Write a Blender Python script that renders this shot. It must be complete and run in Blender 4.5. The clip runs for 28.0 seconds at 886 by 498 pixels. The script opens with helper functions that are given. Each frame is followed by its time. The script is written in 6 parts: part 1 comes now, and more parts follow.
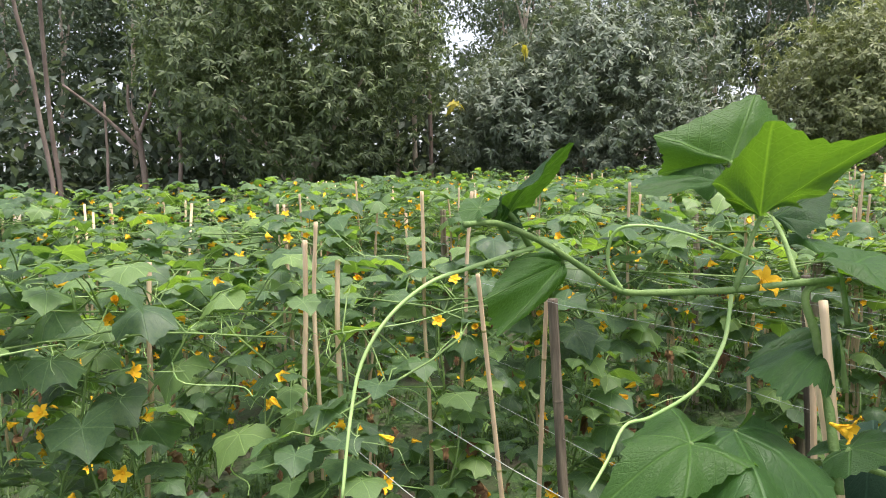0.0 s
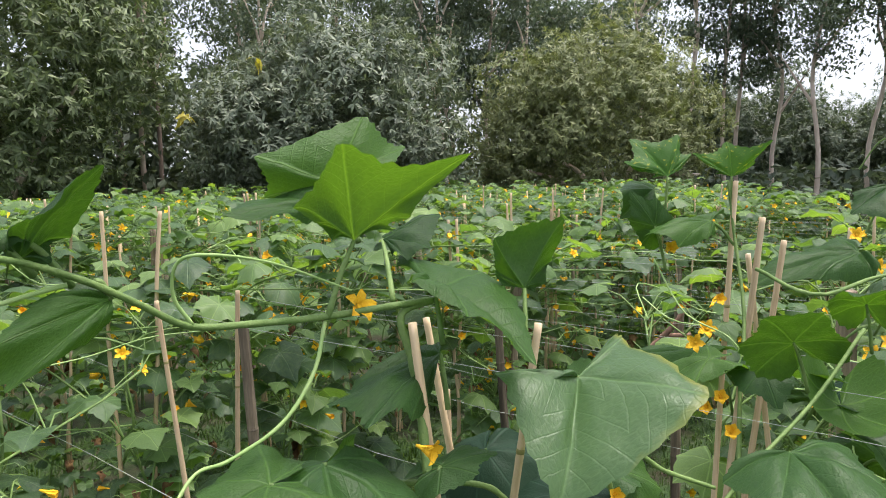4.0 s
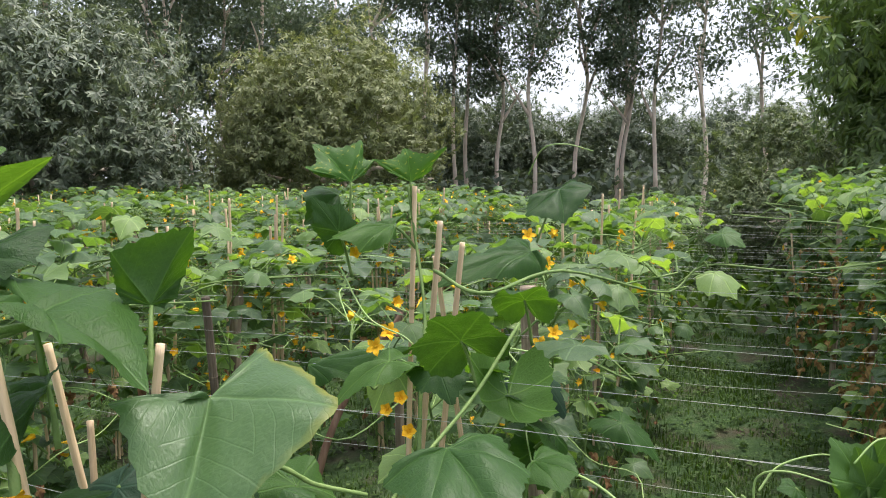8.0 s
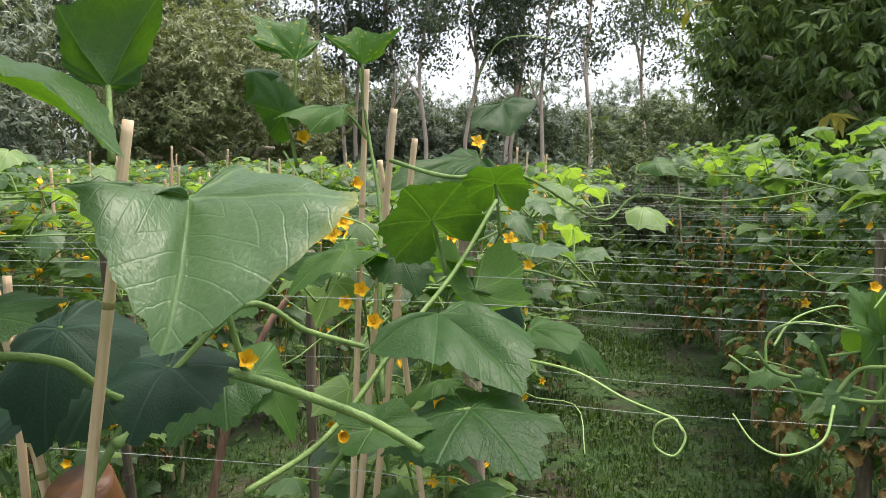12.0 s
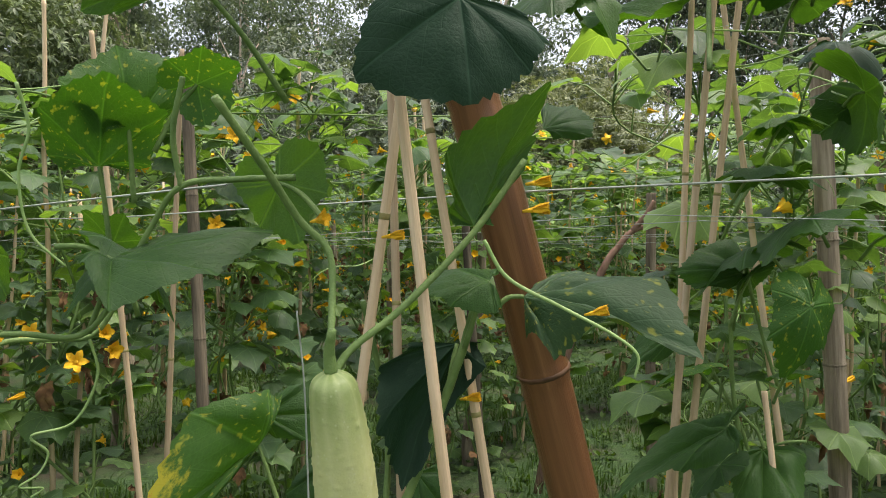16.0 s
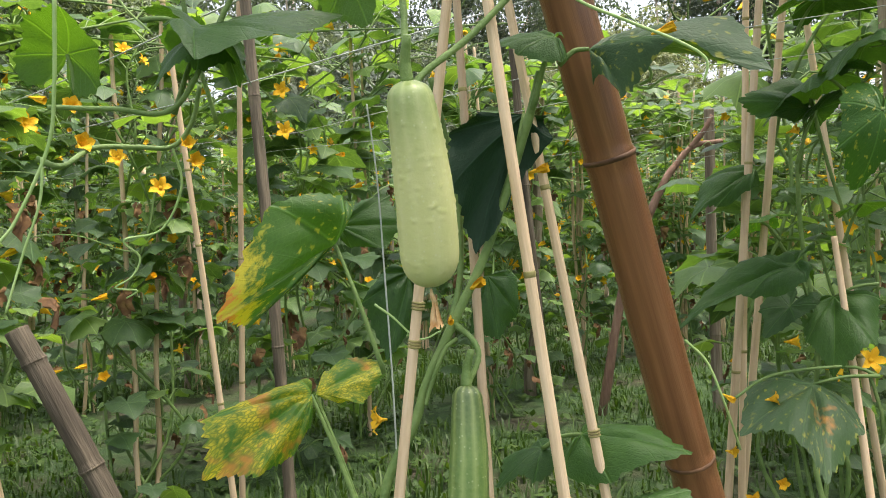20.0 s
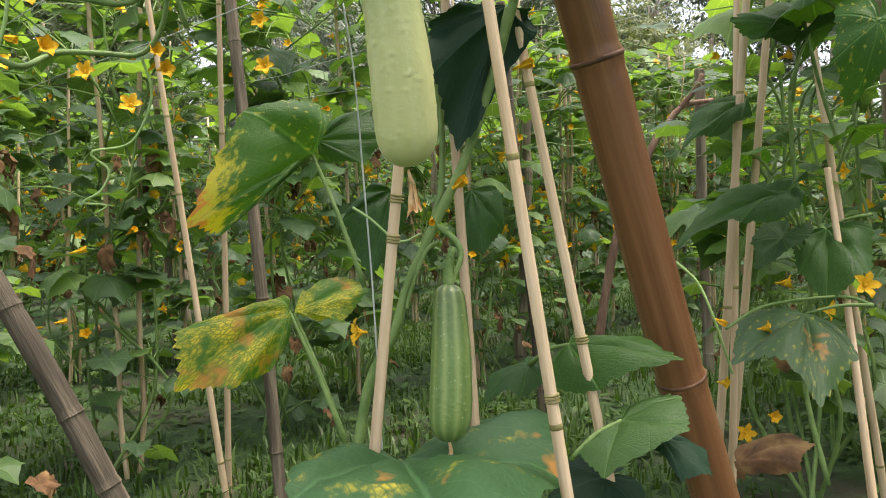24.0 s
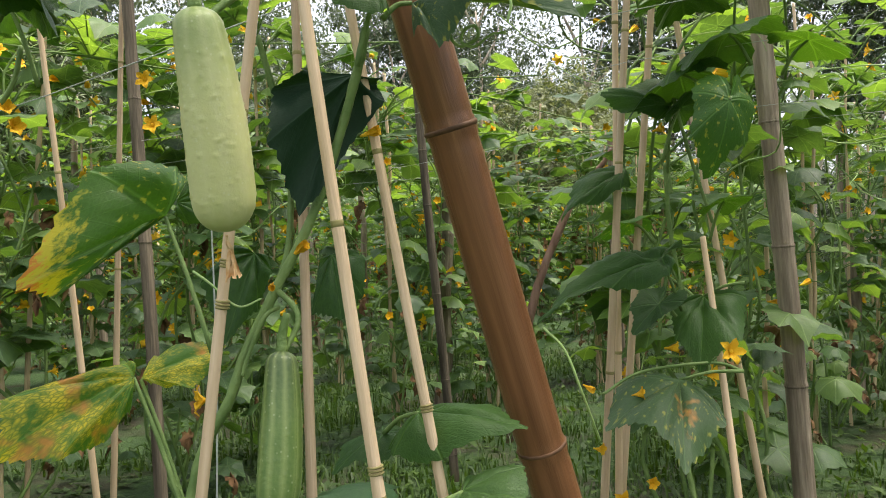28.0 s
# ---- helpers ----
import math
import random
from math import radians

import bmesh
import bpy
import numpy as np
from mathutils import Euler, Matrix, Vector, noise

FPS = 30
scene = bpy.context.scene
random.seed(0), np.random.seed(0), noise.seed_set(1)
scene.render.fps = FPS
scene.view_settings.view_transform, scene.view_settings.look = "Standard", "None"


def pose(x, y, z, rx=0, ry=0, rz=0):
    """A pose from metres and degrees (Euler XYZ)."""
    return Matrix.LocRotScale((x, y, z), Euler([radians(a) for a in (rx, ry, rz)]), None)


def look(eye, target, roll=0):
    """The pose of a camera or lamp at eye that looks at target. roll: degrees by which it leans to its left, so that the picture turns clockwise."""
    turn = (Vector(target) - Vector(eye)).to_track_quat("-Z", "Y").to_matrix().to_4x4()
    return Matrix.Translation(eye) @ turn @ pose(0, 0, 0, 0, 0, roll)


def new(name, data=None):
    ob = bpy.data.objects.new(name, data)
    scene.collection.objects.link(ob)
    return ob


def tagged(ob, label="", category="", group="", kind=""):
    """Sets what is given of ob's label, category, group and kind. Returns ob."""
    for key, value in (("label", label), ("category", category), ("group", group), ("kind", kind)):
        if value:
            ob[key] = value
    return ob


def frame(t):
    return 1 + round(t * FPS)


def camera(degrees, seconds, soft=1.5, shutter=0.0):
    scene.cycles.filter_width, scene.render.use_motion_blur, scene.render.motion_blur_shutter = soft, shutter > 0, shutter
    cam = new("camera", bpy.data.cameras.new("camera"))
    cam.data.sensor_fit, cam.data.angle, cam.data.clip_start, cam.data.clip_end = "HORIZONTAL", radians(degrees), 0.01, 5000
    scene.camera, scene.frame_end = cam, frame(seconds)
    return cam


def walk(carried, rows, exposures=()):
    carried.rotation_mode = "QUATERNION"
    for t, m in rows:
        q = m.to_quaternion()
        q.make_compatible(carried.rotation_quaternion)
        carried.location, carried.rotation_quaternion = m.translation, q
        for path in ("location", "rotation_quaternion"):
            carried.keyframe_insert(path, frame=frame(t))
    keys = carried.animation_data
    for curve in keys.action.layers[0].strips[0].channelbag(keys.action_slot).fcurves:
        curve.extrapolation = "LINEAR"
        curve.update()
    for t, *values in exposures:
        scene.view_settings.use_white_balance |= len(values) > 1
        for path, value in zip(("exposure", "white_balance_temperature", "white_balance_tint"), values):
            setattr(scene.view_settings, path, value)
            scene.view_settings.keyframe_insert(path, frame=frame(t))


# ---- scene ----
cam = camera(61.0, 28.0, soft=1.0)
PATH = [
    (0, (0.085, -0.125, 1.790), (-1.625, 0.887, 1.561), -1.0),
    (0.5, (0.091, -0.104, 1.790), (-1.589, 0.959, 1.570), -1.0),
    (1, (0.097, -0.083, 1.790), (-1.541, 1.044, 1.575), -0.8),
    (1.5, (0.103, -0.062, 1.790), (-1.476, 1.147, 1.577), -0.6),
    (2, (0.109, -0.041, 1.790), (-1.404, 1.251, 1.584), -0.7),
    (2.5, (0.115, -0.020, 1.790), (-1.336, 1.341, 1.588), -0.5),
    (4.5, (0.157, 0.040, 1.795), (-1.053, 1.620, 1.599), -0.8),
    (5, (0.169, 0.062, 1.794), (-0.949, 1.709, 1.601), -0.7),
    (5.5, (0.181, 0.075, 1.796), (-0.872, 1.765, 1.603), -0.6),
    (6, (0.191, 0.081, 1.798), (-0.799, 1.808, 1.604), -0.5),
    (6.5, (0.199, 0.087, 1.797), (-0.716, 1.855, 1.605), -0.4),
    (7, (0.206, 0.095, 1.797), (-0.633, 1.900, 1.604), -0.3),
    (7.5, (0.215, 0.103, 1.797), (-0.561, 1.936, 1.603), -0.3),
    (8, (0.224, 0.113, 1.795), (-0.493, 1.970, 1.600), -0.6),
    (8.5, (0.230, 0.121, 1.790), (-0.412, 2.005, 1.591), -0.7),
    (9, (0.234, 0.128, 1.779), (-0.336, 2.034, 1.570), -0.9),
    (9.5, (0.226, 0.132, 1.760), (-0.270, 2.057, 1.538), -0.8),
    (10, (0.189, 0.126, 1.734), (-0.257, 2.062, 1.505), -0.7),
    (10.5, (0.130, 0.114, 1.707), (-0.273, 2.059, 1.473), -0.4),
    (11, (0.086, 0.127, 1.677), (-0.302, 2.076, 1.451), -0.3),
    (11.5, (0.070, 0.170, 1.642), (-0.323, 2.119, 1.419), -0.2),
    (13.5, (0.098, 0.169, 1.425), (-0.644, 2.013, 1.203), 0.4),
    (14, (0.105, 0.155, 1.301), (-0.800, 1.932, 1.092), -1.0),
    (14.5, (0.113, 0.142, 1.189), (-0.975, 1.817, 1.079), -1.4),
    (15, (0.123, 0.129, 1.110), (-1.056, 1.744, 1.065), -0.9),
    (15.5, (0.128, 0.121, 1.055), (-1.090, 1.707, 1.056), -1.0),
    (16, (0.131, 0.111, 1.007), (-1.115, 1.675, 1.012), -0.0),
    (16.5, (0.132, 0.100, 0.962), (-1.142, 1.641, 0.970), 0.5),
    (17, (0.133, 0.093, 0.924), (-1.162, 1.617, 0.925), 0.3),
    (17.5, (0.139, 0.086, 0.898), (-1.177, 1.592, 0.890), -0.1),
    (18, (0.147, 0.080, 0.879), (-1.190, 1.568, 0.865), -0.4),
    (18.5, (0.148, 0.075, 0.860), (-1.198, 1.554, 0.835), -0.8),
    (19, (0.144, 0.073, 0.837), (-1.210, 1.544, 0.803), -1.3),
    (19.5, (0.137, 0.074, 0.812), (-1.217, 1.545, 0.770), -1.9),
    (20, (0.131, 0.078, 0.784), (-1.222, 1.550, 0.741), -2.2),
    (20.5, (0.126, 0.084, 0.751), (-1.215, 1.566, 0.698), -2.6),
    (21, (0.122, 0.092, 0.718), (-1.207, 1.585, 0.650), -2.8),
    (21.5, (0.117, 0.101, 0.691), (-1.201, 1.602, 0.599), -3.1),
    (23.5, (0.114, 0.105, 0.691), (-1.219, 1.594, 0.607), -2.8),
    (24, (0.115, 0.106, 0.693), (-1.221, 1.591, 0.610), -2.6),
    (24.5, (0.117, 0.106, 0.693), (-1.220, 1.592, 0.617), -2.3),
    (25, (0.119, 0.107, 0.693), (-1.218, 1.594, 0.630), -2.1),
    (25.5, (0.124, 0.112, 0.692), (-1.208, 1.603, 0.649), -2.0),
    (26, (0.132, 0.120, 0.693), (-1.188, 1.622, 0.671), -2.0),
    (26.5, (0.144, 0.131, 0.694), (-1.162, 1.646, 0.693), -1.9),
    (27, (0.158, 0.144, 0.695), (-1.125, 1.679, 0.718), -2.1),
    (27.5, (0.173, 0.159, 0.695), (-1.078, 1.718, 0.749), -2.0),
    (28, (0.192, 0.176, 0.695), (-1.025, 1.762, 0.766), -1.9),
]
EXPO = [
    (0, 1.78, 6200, 13), (3, 1.62, 6200, 12), (6, 1.48, 6200, 12), (9, 1.58, 6250, 11), (11.5, 1.64, 6350, 10), (14, 1.32, 6450, 10),
    (16, 1.5, 6450, 10), (18.5, 1.95, 6450, 11), (21.5, 2.0, 6450, 11), (25, 1.8, 6450, 11), (28, 1.72, 6500, 10),
]
walk(cam, [(t, look(eye, target, roll)) for t, eye, target, roll in PATH], exposures=EXPO)

# ---- world and sun: soft evening light under a thin white sky ----
world = bpy.data.worlds.new("sky")
scene.world = world
world.use_nodes = True
wn = world.node_tree
sky = wn.nodes.new("ShaderNodeTexSky")
sky.sky_type = "NISHITA"
sky.sun_disc = False
sky.sun_elevation = radians(74)
sky.sun_rotation = radians(47)
sky.air_density = 0.7
sky.dust_density = 7.0
sky.ozone_density = 0.3
wn.nodes["Background"].inputs[1].default_value = 0.05
haze = wn.nodes.new("ShaderNodeBackground")
haze.inputs[0].default_value, haze.inputs[1].default_value = (0.95, 0.97, 1.0, 1), 0.31
both = wn.nodes.new("ShaderNodeAddShader")
wn.links.new(sky.outputs[0], wn.nodes["Background"].inputs[0])
wn.links.new(wn.nodes["Background"].outputs[0], both.inputs[0])
wn.links.new(haze.outputs[0], both.inputs[1])
wn.links.new(both.outputs[0], wn.nodes["World Output"].inputs[0])
sun = new("sun", bpy.data.lights.new("sun", "SUN"))
sun.data.energy, sun.data.angle, sun.data.color = 1.3, radians(24), (1.0, 0.93, 0.82)
sun.matrix_world = look((1.3, 1.2, 6.0), (0, 0, 0))

# ---- materials ----
UP = Vector((0, 0, 1))


def nodes_of(name):
    m = bpy.data.materials.new(name)
    m.use_nodes = True
    nt = m.node_tree
    return m, nt, nt.nodes, nt.links, nt.nodes["Principled BSDF"]


def ramp(nt, fac, stops):
    r = nt.nodes.new("ShaderNodeValToRGB")
    els = r.color_ramp.elements
    while len(els) < len(stops):
        els.new(0.5)
    for e, (p, c) in zip(els, stops):
        e.position, e.color = p, (*c, 1)
    nt.links.new(fac, r.inputs[0])
    return r.outputs[0]


def calc(nt, op, a, b=None, c=None):
    n = nt.nodes.new("ShaderNodeMath")
    n.operation = op
    for i, v in enumerate((a, b, c)):
        if v is None:
            continue
        if isinstance(v, (int, float)):
            n.inputs[i].default_value = v
        else:
            nt.links.new(v, n.inputs[i])
    return n.outputs[0]


def blend(nt, fac, a, b, mode="MIX"):
    n = nt.nodes.new("ShaderNodeMix")
    n.data_type, n.blend_type = "RGBA", mode
    for sock, v in ((n.inputs[0], fac), (n.inputs[6], a), (n.inputs[7], b)):
        if isinstance(v, (int, float)):
            sock.default_value = v
        elif isinstance(v, tuple):
            sock.default_value = (*v, 1)
        else:
            nt.links.new(v, sock)
    return n.outputs[2]


def tex_noise(nt, scale, detail=3.0, coord=None, rough=0.55):
    n = nt.nodes.new("ShaderNodeTexNoise")
    n.inputs["Scale"].default_value, n.inputs["Detail"].default_value = scale, detail
    n.inputs["Roughness"].default_value = rough
    if coord is not None:
        nt.links.new(coord, n.inputs["Vector"])
    return n.outputs[0]


def bump(nt, bsdf, height, strength, distance=0.01):
    b = nt.nodes.new("ShaderNodeBump")
    b.inputs["Strength"].default_value, b.inputs["Distance"].default_value = strength, distance
    nt.links.new(height, b.inputs["Height"])
    nt.links.new(b.outputs[0], bsdf.inputs["Normal"])
    return b.outputs[0]


def thin_leaf(nt, bsdf, colour, normal, amount, glow):
    """Lets part of the light through the blade."""
    tr = nt.nodes.new("ShaderNodeBsdfTranslucent")
    nt.links.new(blend(nt, 1.0, colour, glow, "MULTIPLY"), tr.inputs[0])
    if normal is not None:
        nt.links.new(normal, tr.inputs["Normal"])
    mix = nt.nodes.new("ShaderNodeMixShader")
    mix.inputs[0].default_value = amount
    nt.links.new(bsdf.outputs[0], mix.inputs[1])
    nt.links.new(tr.outputs[0], mix.inputs[2])
    nt.links.new(mix.outputs[0], nt.nodes["Material Output"].inputs[0])


def leaf_material(name, dark, mid, light, rough=0.48, yellowing=0.0, per_object=False, veins=True, through_light=0.34, spotted=0.0, relief=0.28, spec=0.28, glow=(1.9, 2.0, 0.45), edge=0.0, withered=0.0):
    m, nt, ns, ln, bs = nodes_of(name)
    if per_object:
        rnd = ns.new("ShaderNodeObjectInfo").outputs["Random"]
    else:
        rnd = ns.new("ShaderNodeNewGeometry").outputs["Random Per Island"]
    col = ramp(nt, rnd, [(0.0, dark), (0.6, mid), (1.0, light)])
    co = ns.new("ShaderNodeTexCoord")
    patch = tex_noise(nt, 9.0, 4.0, co.outputs["UV"])
    col = blend(nt, calc(nt, "MULTIPLY", patch, 0.5), col, light)
    dull = tex_noise(nt, 3.0, 4.0, co.outputs["UV"])
    col = blend(nt, calc(nt, "MULTIPLY", dull, 0.5), col, blend(nt, 1.0, col, (0.66, 0.72, 0.72), "MULTIPLY"))
    height = tex_noise(nt, 26.0, 3.0, co.outputs["UV"])
    if veins:
        sep = ns.new("ShaderNodeSeparateXYZ")
        ln.new(co.outputs["UV"], sep.inputs[0])
        u, v = sep.outputs[0], sep.outputs[1]
        ang = calc(nt, "ARCTAN2", u, v)
        rad = calc(nt, "SQRT", calc(nt, "ADD", calc(nt, "MULTIPLY", u, u), calc(nt, "MULTIPLY", v, v)))
        # main veins every 54 degrees from the stalk, with side veins along each
        near = calc(nt, "ABSOLUTE", calc(nt, "SUBTRACT", calc(nt, "PINGPONG", calc(nt, "ADD", ang, 10 * 0.94), 0.47), 0.0))
        side = calc(nt, "MULTIPLY", near, rad)
        main = calc(nt, "SMOOTH_MIN", calc(nt, "MULTIPLY", side, 42.0), 1.0, 0.2)
        wave = calc(nt, "ABSOLUTE", calc(nt, "SINE", calc(nt, "MULTIPLY", calc(nt, "SUBTRACT", rad, calc(nt, "MULTIPLY", side, 1.3)), 22.0)))
        small = calc(nt, "SMOOTH_MIN", calc(nt, "MULTIPLY", wave, 5.0), 1.0, 0.2)
        vor = ns.new("ShaderNodeTexVoronoi")
        vor.feature = "DISTANCE_TO_EDGE"
        vor.inputs["Scale"].default_value = 17.0
        ln.new(co.outputs["UV"], vor.inputs["Vector"])
        net = calc(nt, "SMOOTH_MIN", calc(nt, "MULTIPLY", vor.outputs["Distance"], 5.0), 1.0, 0.3)
        col = blend(nt, calc(nt, "MULTIPLY", calc(nt, "SUBTRACT", 1.0, net), 0.16), col, blend(nt, 1.0, col, (1.7, 1.6, 1.7), "MULTIPLY"))
        vein = calc(nt, "MULTIPLY", main, calc(nt, "ADD", calc(nt, "MULTIPLY", small, 0.2), 0.8))
        pale = blend(nt, 0.55, col, blend(nt, 1.0, col, (2.3, 2.0, 2.3), "MULTIPLY"))
        col = blend(nt, vein, pale, col)
        height = calc(nt, "ADD", calc(nt, "MULTIPLY", vein, 0.9), calc(nt, "ADD", calc(nt, "MULTIPLY", net, 0.1), calc(nt, "MULTIPLY", height, 0.45)))
    if yellowing:
        fine = tex_noise(nt, 11.0, 3.0, co.outputs["UV"], 0.6)
        big = calc(nt, "ADD", calc(nt, "MULTIPLY", tex_noise(nt, 24.0, 3.0, co.outputs["Object"], 0.55), 0.7), calc(nt, "MULTIPLY", fine, 0.3))
        fade = ramp(nt, big, [(0.62 - yellowing * 0.32, (0, 0, 0)), (0.76 - yellowing * 0.32, (1, 1, 1))])
        if veins:
            fade = calc(nt, "MULTIPLY", fade, calc(nt, "ADD", calc(nt, "MULTIPLY", calc(nt, "MULTIPLY", vein, net), 0.75), 0.2))
        col = blend(nt, fade, col, (0.62, 0.50, 0.04))
        core = tex_noise(nt, 16.0, 3.0, co.outputs["Object"], 0.6)
        col = blend(nt, calc(nt, "MULTIPLY", ramp(nt, core, [(0.655 - yellowing * 0.17, (0, 0, 0)), (0.73 - yellowing * 0.17, (1, 1, 1))]), 0.85), col, (0.46, 0.21, 0.05))
    if withered:
        wp = ns.new("ShaderNodeSeparateXYZ")
        ln.new(co.outputs["UV"], wp.inputs[0])
        reach = calc(nt, "ADD", wp.outputs[1], calc(nt, "MULTIPLY", tex_noise(nt, 5.5, 6.0, co.outputs["UV"], 0.7), 0.9))
        reach = calc(nt, "MULTIPLY", reach, 0.5)
        col = blend(nt, ramp(nt, reach, [(0.58, (0, 0, 0)), (0.64, (1, 1, 1))]), col, (0.46, 0.40, 0.035))
        col = blend(nt, ramp(nt, reach, [(0.68, (0, 0, 0)), (0.71, (1, 1, 1))]), col, (0.5, 0.2, 0.04))
    if edge:
        sp = ns.new("ShaderNodeSeparateXYZ")
        ln.new(co.outputs["UV"], sp.inputs[0])
        far = calc(nt, "SQRT", calc(nt, "ADD", calc(nt, "MULTIPLY", sp.outputs[0], sp.outputs[0]), calc(nt, "MULTIPLY", sp.outputs[1], sp.outputs[1])))
        far = calc(nt, "ADD", calc(nt, "SUBTRACT", far, calc(nt, "MULTIPLY", sp.outputs[0], 0.32)), calc(nt, "MULTIPLY", tex_noise(nt, 5.0, 4.0, co.outputs["UV"]), 0.35))
        far = calc(nt, "MULTIPLY", far, 0.5)
        col = blend(nt, calc(nt, "MULTIPLY", ramp(nt, far, [(0.63, (0, 0, 0)), (0.78, (1, 1, 1))]), edge), col, (0.32, 0.30, 0.03))
    if spotted:
        speck = tex_noise(nt, 9.0, 2.0, co.outputs["UV"], 0.5)
        col = blend(nt, calc(nt, "MULTIPLY", ramp(nt, speck, [(0.60, (0, 0, 0)), (0.68, (1, 1, 1))]), 0.85 * spotted), col, (0.42, 0.41, 0.06))
    ln.new(col, bs.inputs["Base Color"])
    bs.inputs["Roughness"].default_value = rough
    bs.inputs["Specular IOR Level"].default_value = spec
    nrm = bump(nt, bs, height, relief, 0.005)
    thin_leaf(nt, bs, col, nrm, through_light, glow)
    return m


def plain_material(name, stops, scale, rough, bump_scale=60.0, bump_amount=0.3, stretch=None, spec=0.4, vary=0.0):
    m, nt, ns, ln, bs = nodes_of(name)
    co = ns.new("ShaderNodeTexCoord").outputs["Object"]
    if stretch:
        mp = ns.new("ShaderNodeMapping")
        mp.inputs["Scale"].default_value = stretch
        ln.new(co, mp.inputs[0])
        co = mp.outputs[0]
    col = ramp(nt, tex_noise(nt, scale, 5.0, co, 0.6), stops)
    if vary:
        rnd = ns.new("ShaderNodeObjectInfo").outputs["Random"]
        hsv = ns.new("ShaderNodeHueSaturation")
        ln.new(calc(nt, "ADD", calc(nt, "MULTIPLY", rnd, 2 * vary), 1 - vary), hsv.inputs["Value"])
        ln.new(col, hsv.inputs["Color"])
        col = hsv.outputs[0]
    ln.new(col, bs.inputs["Base Color"])
    bs.inputs["Roughness"].default_value = rough
    bs.inputs["Specular IOR Level"].default_value = spec
    bump(nt, bs, tex_noise(nt, bump_scale, 3.0, co), bump_amount, 0.004)
    return m


M_LEAF = leaf_material("cucumber_leaf", (0.022, 0.055, 0.042), (0.06, 0.125, 0.056), (0.21, 0.31, 0.105), rough=0.42, spec=0.4, through_light=0.44)
M_LEAF_ONE = leaf_material("cucumber_leaf_single", (0.017, 0.048, 0.019), (0.036, 0.09, 0.02), (0.072, 0.15, 0.032), per_object=True, through_light=0.4, relief=0.4, rough=0.42, spec=0.22, glow=(2.1, 2.1, 0.35))
M_LEAF_PALE = leaf_material("young_leaf", (0.036, 0.092, 0.024), (0.046, 0.108, 0.026), (0.07, 0.14, 0.036), per_object=True, through_light=0.38, relief=0.4, rough=0.42, spec=0.3, glow=(2.1, 2.1, 0.35))
# darkened leaf green: the shade from foliage above is put into the colour
M_LEAF_DARK = leaf_material("shade_toned_leaf", (0.011, 0.031, 0.017), (0.015, 0.038, 0.020), (0.021, 0.050, 0.025), rough=0.55, per_object=True, through_light=0.12, spec=0.14)
M_LEAF_YELLOW = leaf_material("yellowing_leaf", (0.05, 0.14, 0.02), (0.07, 0.17, 0.02), (0.10, 0.2, 0.03), yellowing=0.56, per_object=True, through_light=0.42)
M_LEAF_PATCH = leaf_material("patchy_leaf", (0.04, 0.1, 0.038), (0.048, 0.115, 0.04), (0.065, 0.14, 0.045), yellowing=0.13, per_object=True)
M_LEAF_TIPPED = leaf_material("edged_leaf", (0.06, 0.125, 0.048), (0.07, 0.14, 0.05), (0.11, 0.18, 0.065), per_object=True, through_light=0.34, relief=0.32, rough=0.4, spec=0.45, edge=0.8, glow=(2.1, 2.2, 0.35))
M_LEAF_DYING = leaf_material("withering_leaf", (0.05, 0.13, 0.02), (0.055, 0.14, 0.022), (0.09, 0.18, 0.03), per_object=True, withered=1.0, spotted=0.9, through_light=0.4)
M_LEAF_DULL = leaf_material("dull_spotted_leaf", (0.035, 0.075, 0.03), (0.04, 0.085, 0.03), (0.06, 0.11, 0.04), per_object=True, yellowing=0.05, spotted=0.6, through_light=0.2)
M_LEAF_SPOT = leaf_material("spotted_leaf", (0.036, 0.105, 0.016), (0.045, 0.12, 0.018), (0.065, 0.15, 0.024), per_object=True, spotted=0.7, relief=0.34)
M_DRY = plain_material("dry_leaf", [(0.3, (0.07, 0.04, 0.02)), (0.5, (0.17, 0.09, 0.04)), (0.7, (0.30, 0.19, 0.075))], 25.0, 0.95)
M_DRY_PALE = plain_material("pale_dry_leaf", [(0.3, (0.16, 0.09, 0.035)), (0.5, (0.32, 0.2, 0.075)), (0.7, (0.46, 0.36, 0.13))], 25.0, 0.95)
M_STEM = plain_material("green_stem", [(0.3, (0.085, 0.155, 0.035)), (0.7, (0.2, 0.29, 0.085))], 25.0, 0.6, 300.0, 0.4)
M_TENDRIL = plain_material("tendril_green", [(0.3, (0.22, 0.36, 0.1)), (0.7, (0.36, 0.48, 0.18))], 20.0, 0.5)
M_FLOWER = plain_material("flower_yellow", [(0.3, (0.86, 0.42, 0.01)), (0.55, (0.9, 0.54, 0.015)), (0.75, (0.92, 0.66, 0.03))], 60.0, 0.7, 120.0, 0.5)
M_STICK = plain_material("bamboo_split", [(0.25, (0.36, 0.25, 0.14)), (0.5, (0.58, 0.43, 0.27)), (0.8, (0.72, 0.57, 0.40))], 14.0, 0.65, 70.0, 0.35, (6, 6, 0.35), vary=0.2)
M_POLE = plain_material("bamboo_brown", [(0.25, (0.115, 0.048, 0.021)), (0.45, (0.185, 0.08, 0.034)), (0.6, (0.235, 0.107, 0.046)), (0.8, (0.32, 0.16, 0.076))], 6.0, 0.3, 60.0, 0.2, (13, 13, 0.35), vary=0.05, spec=0.5)
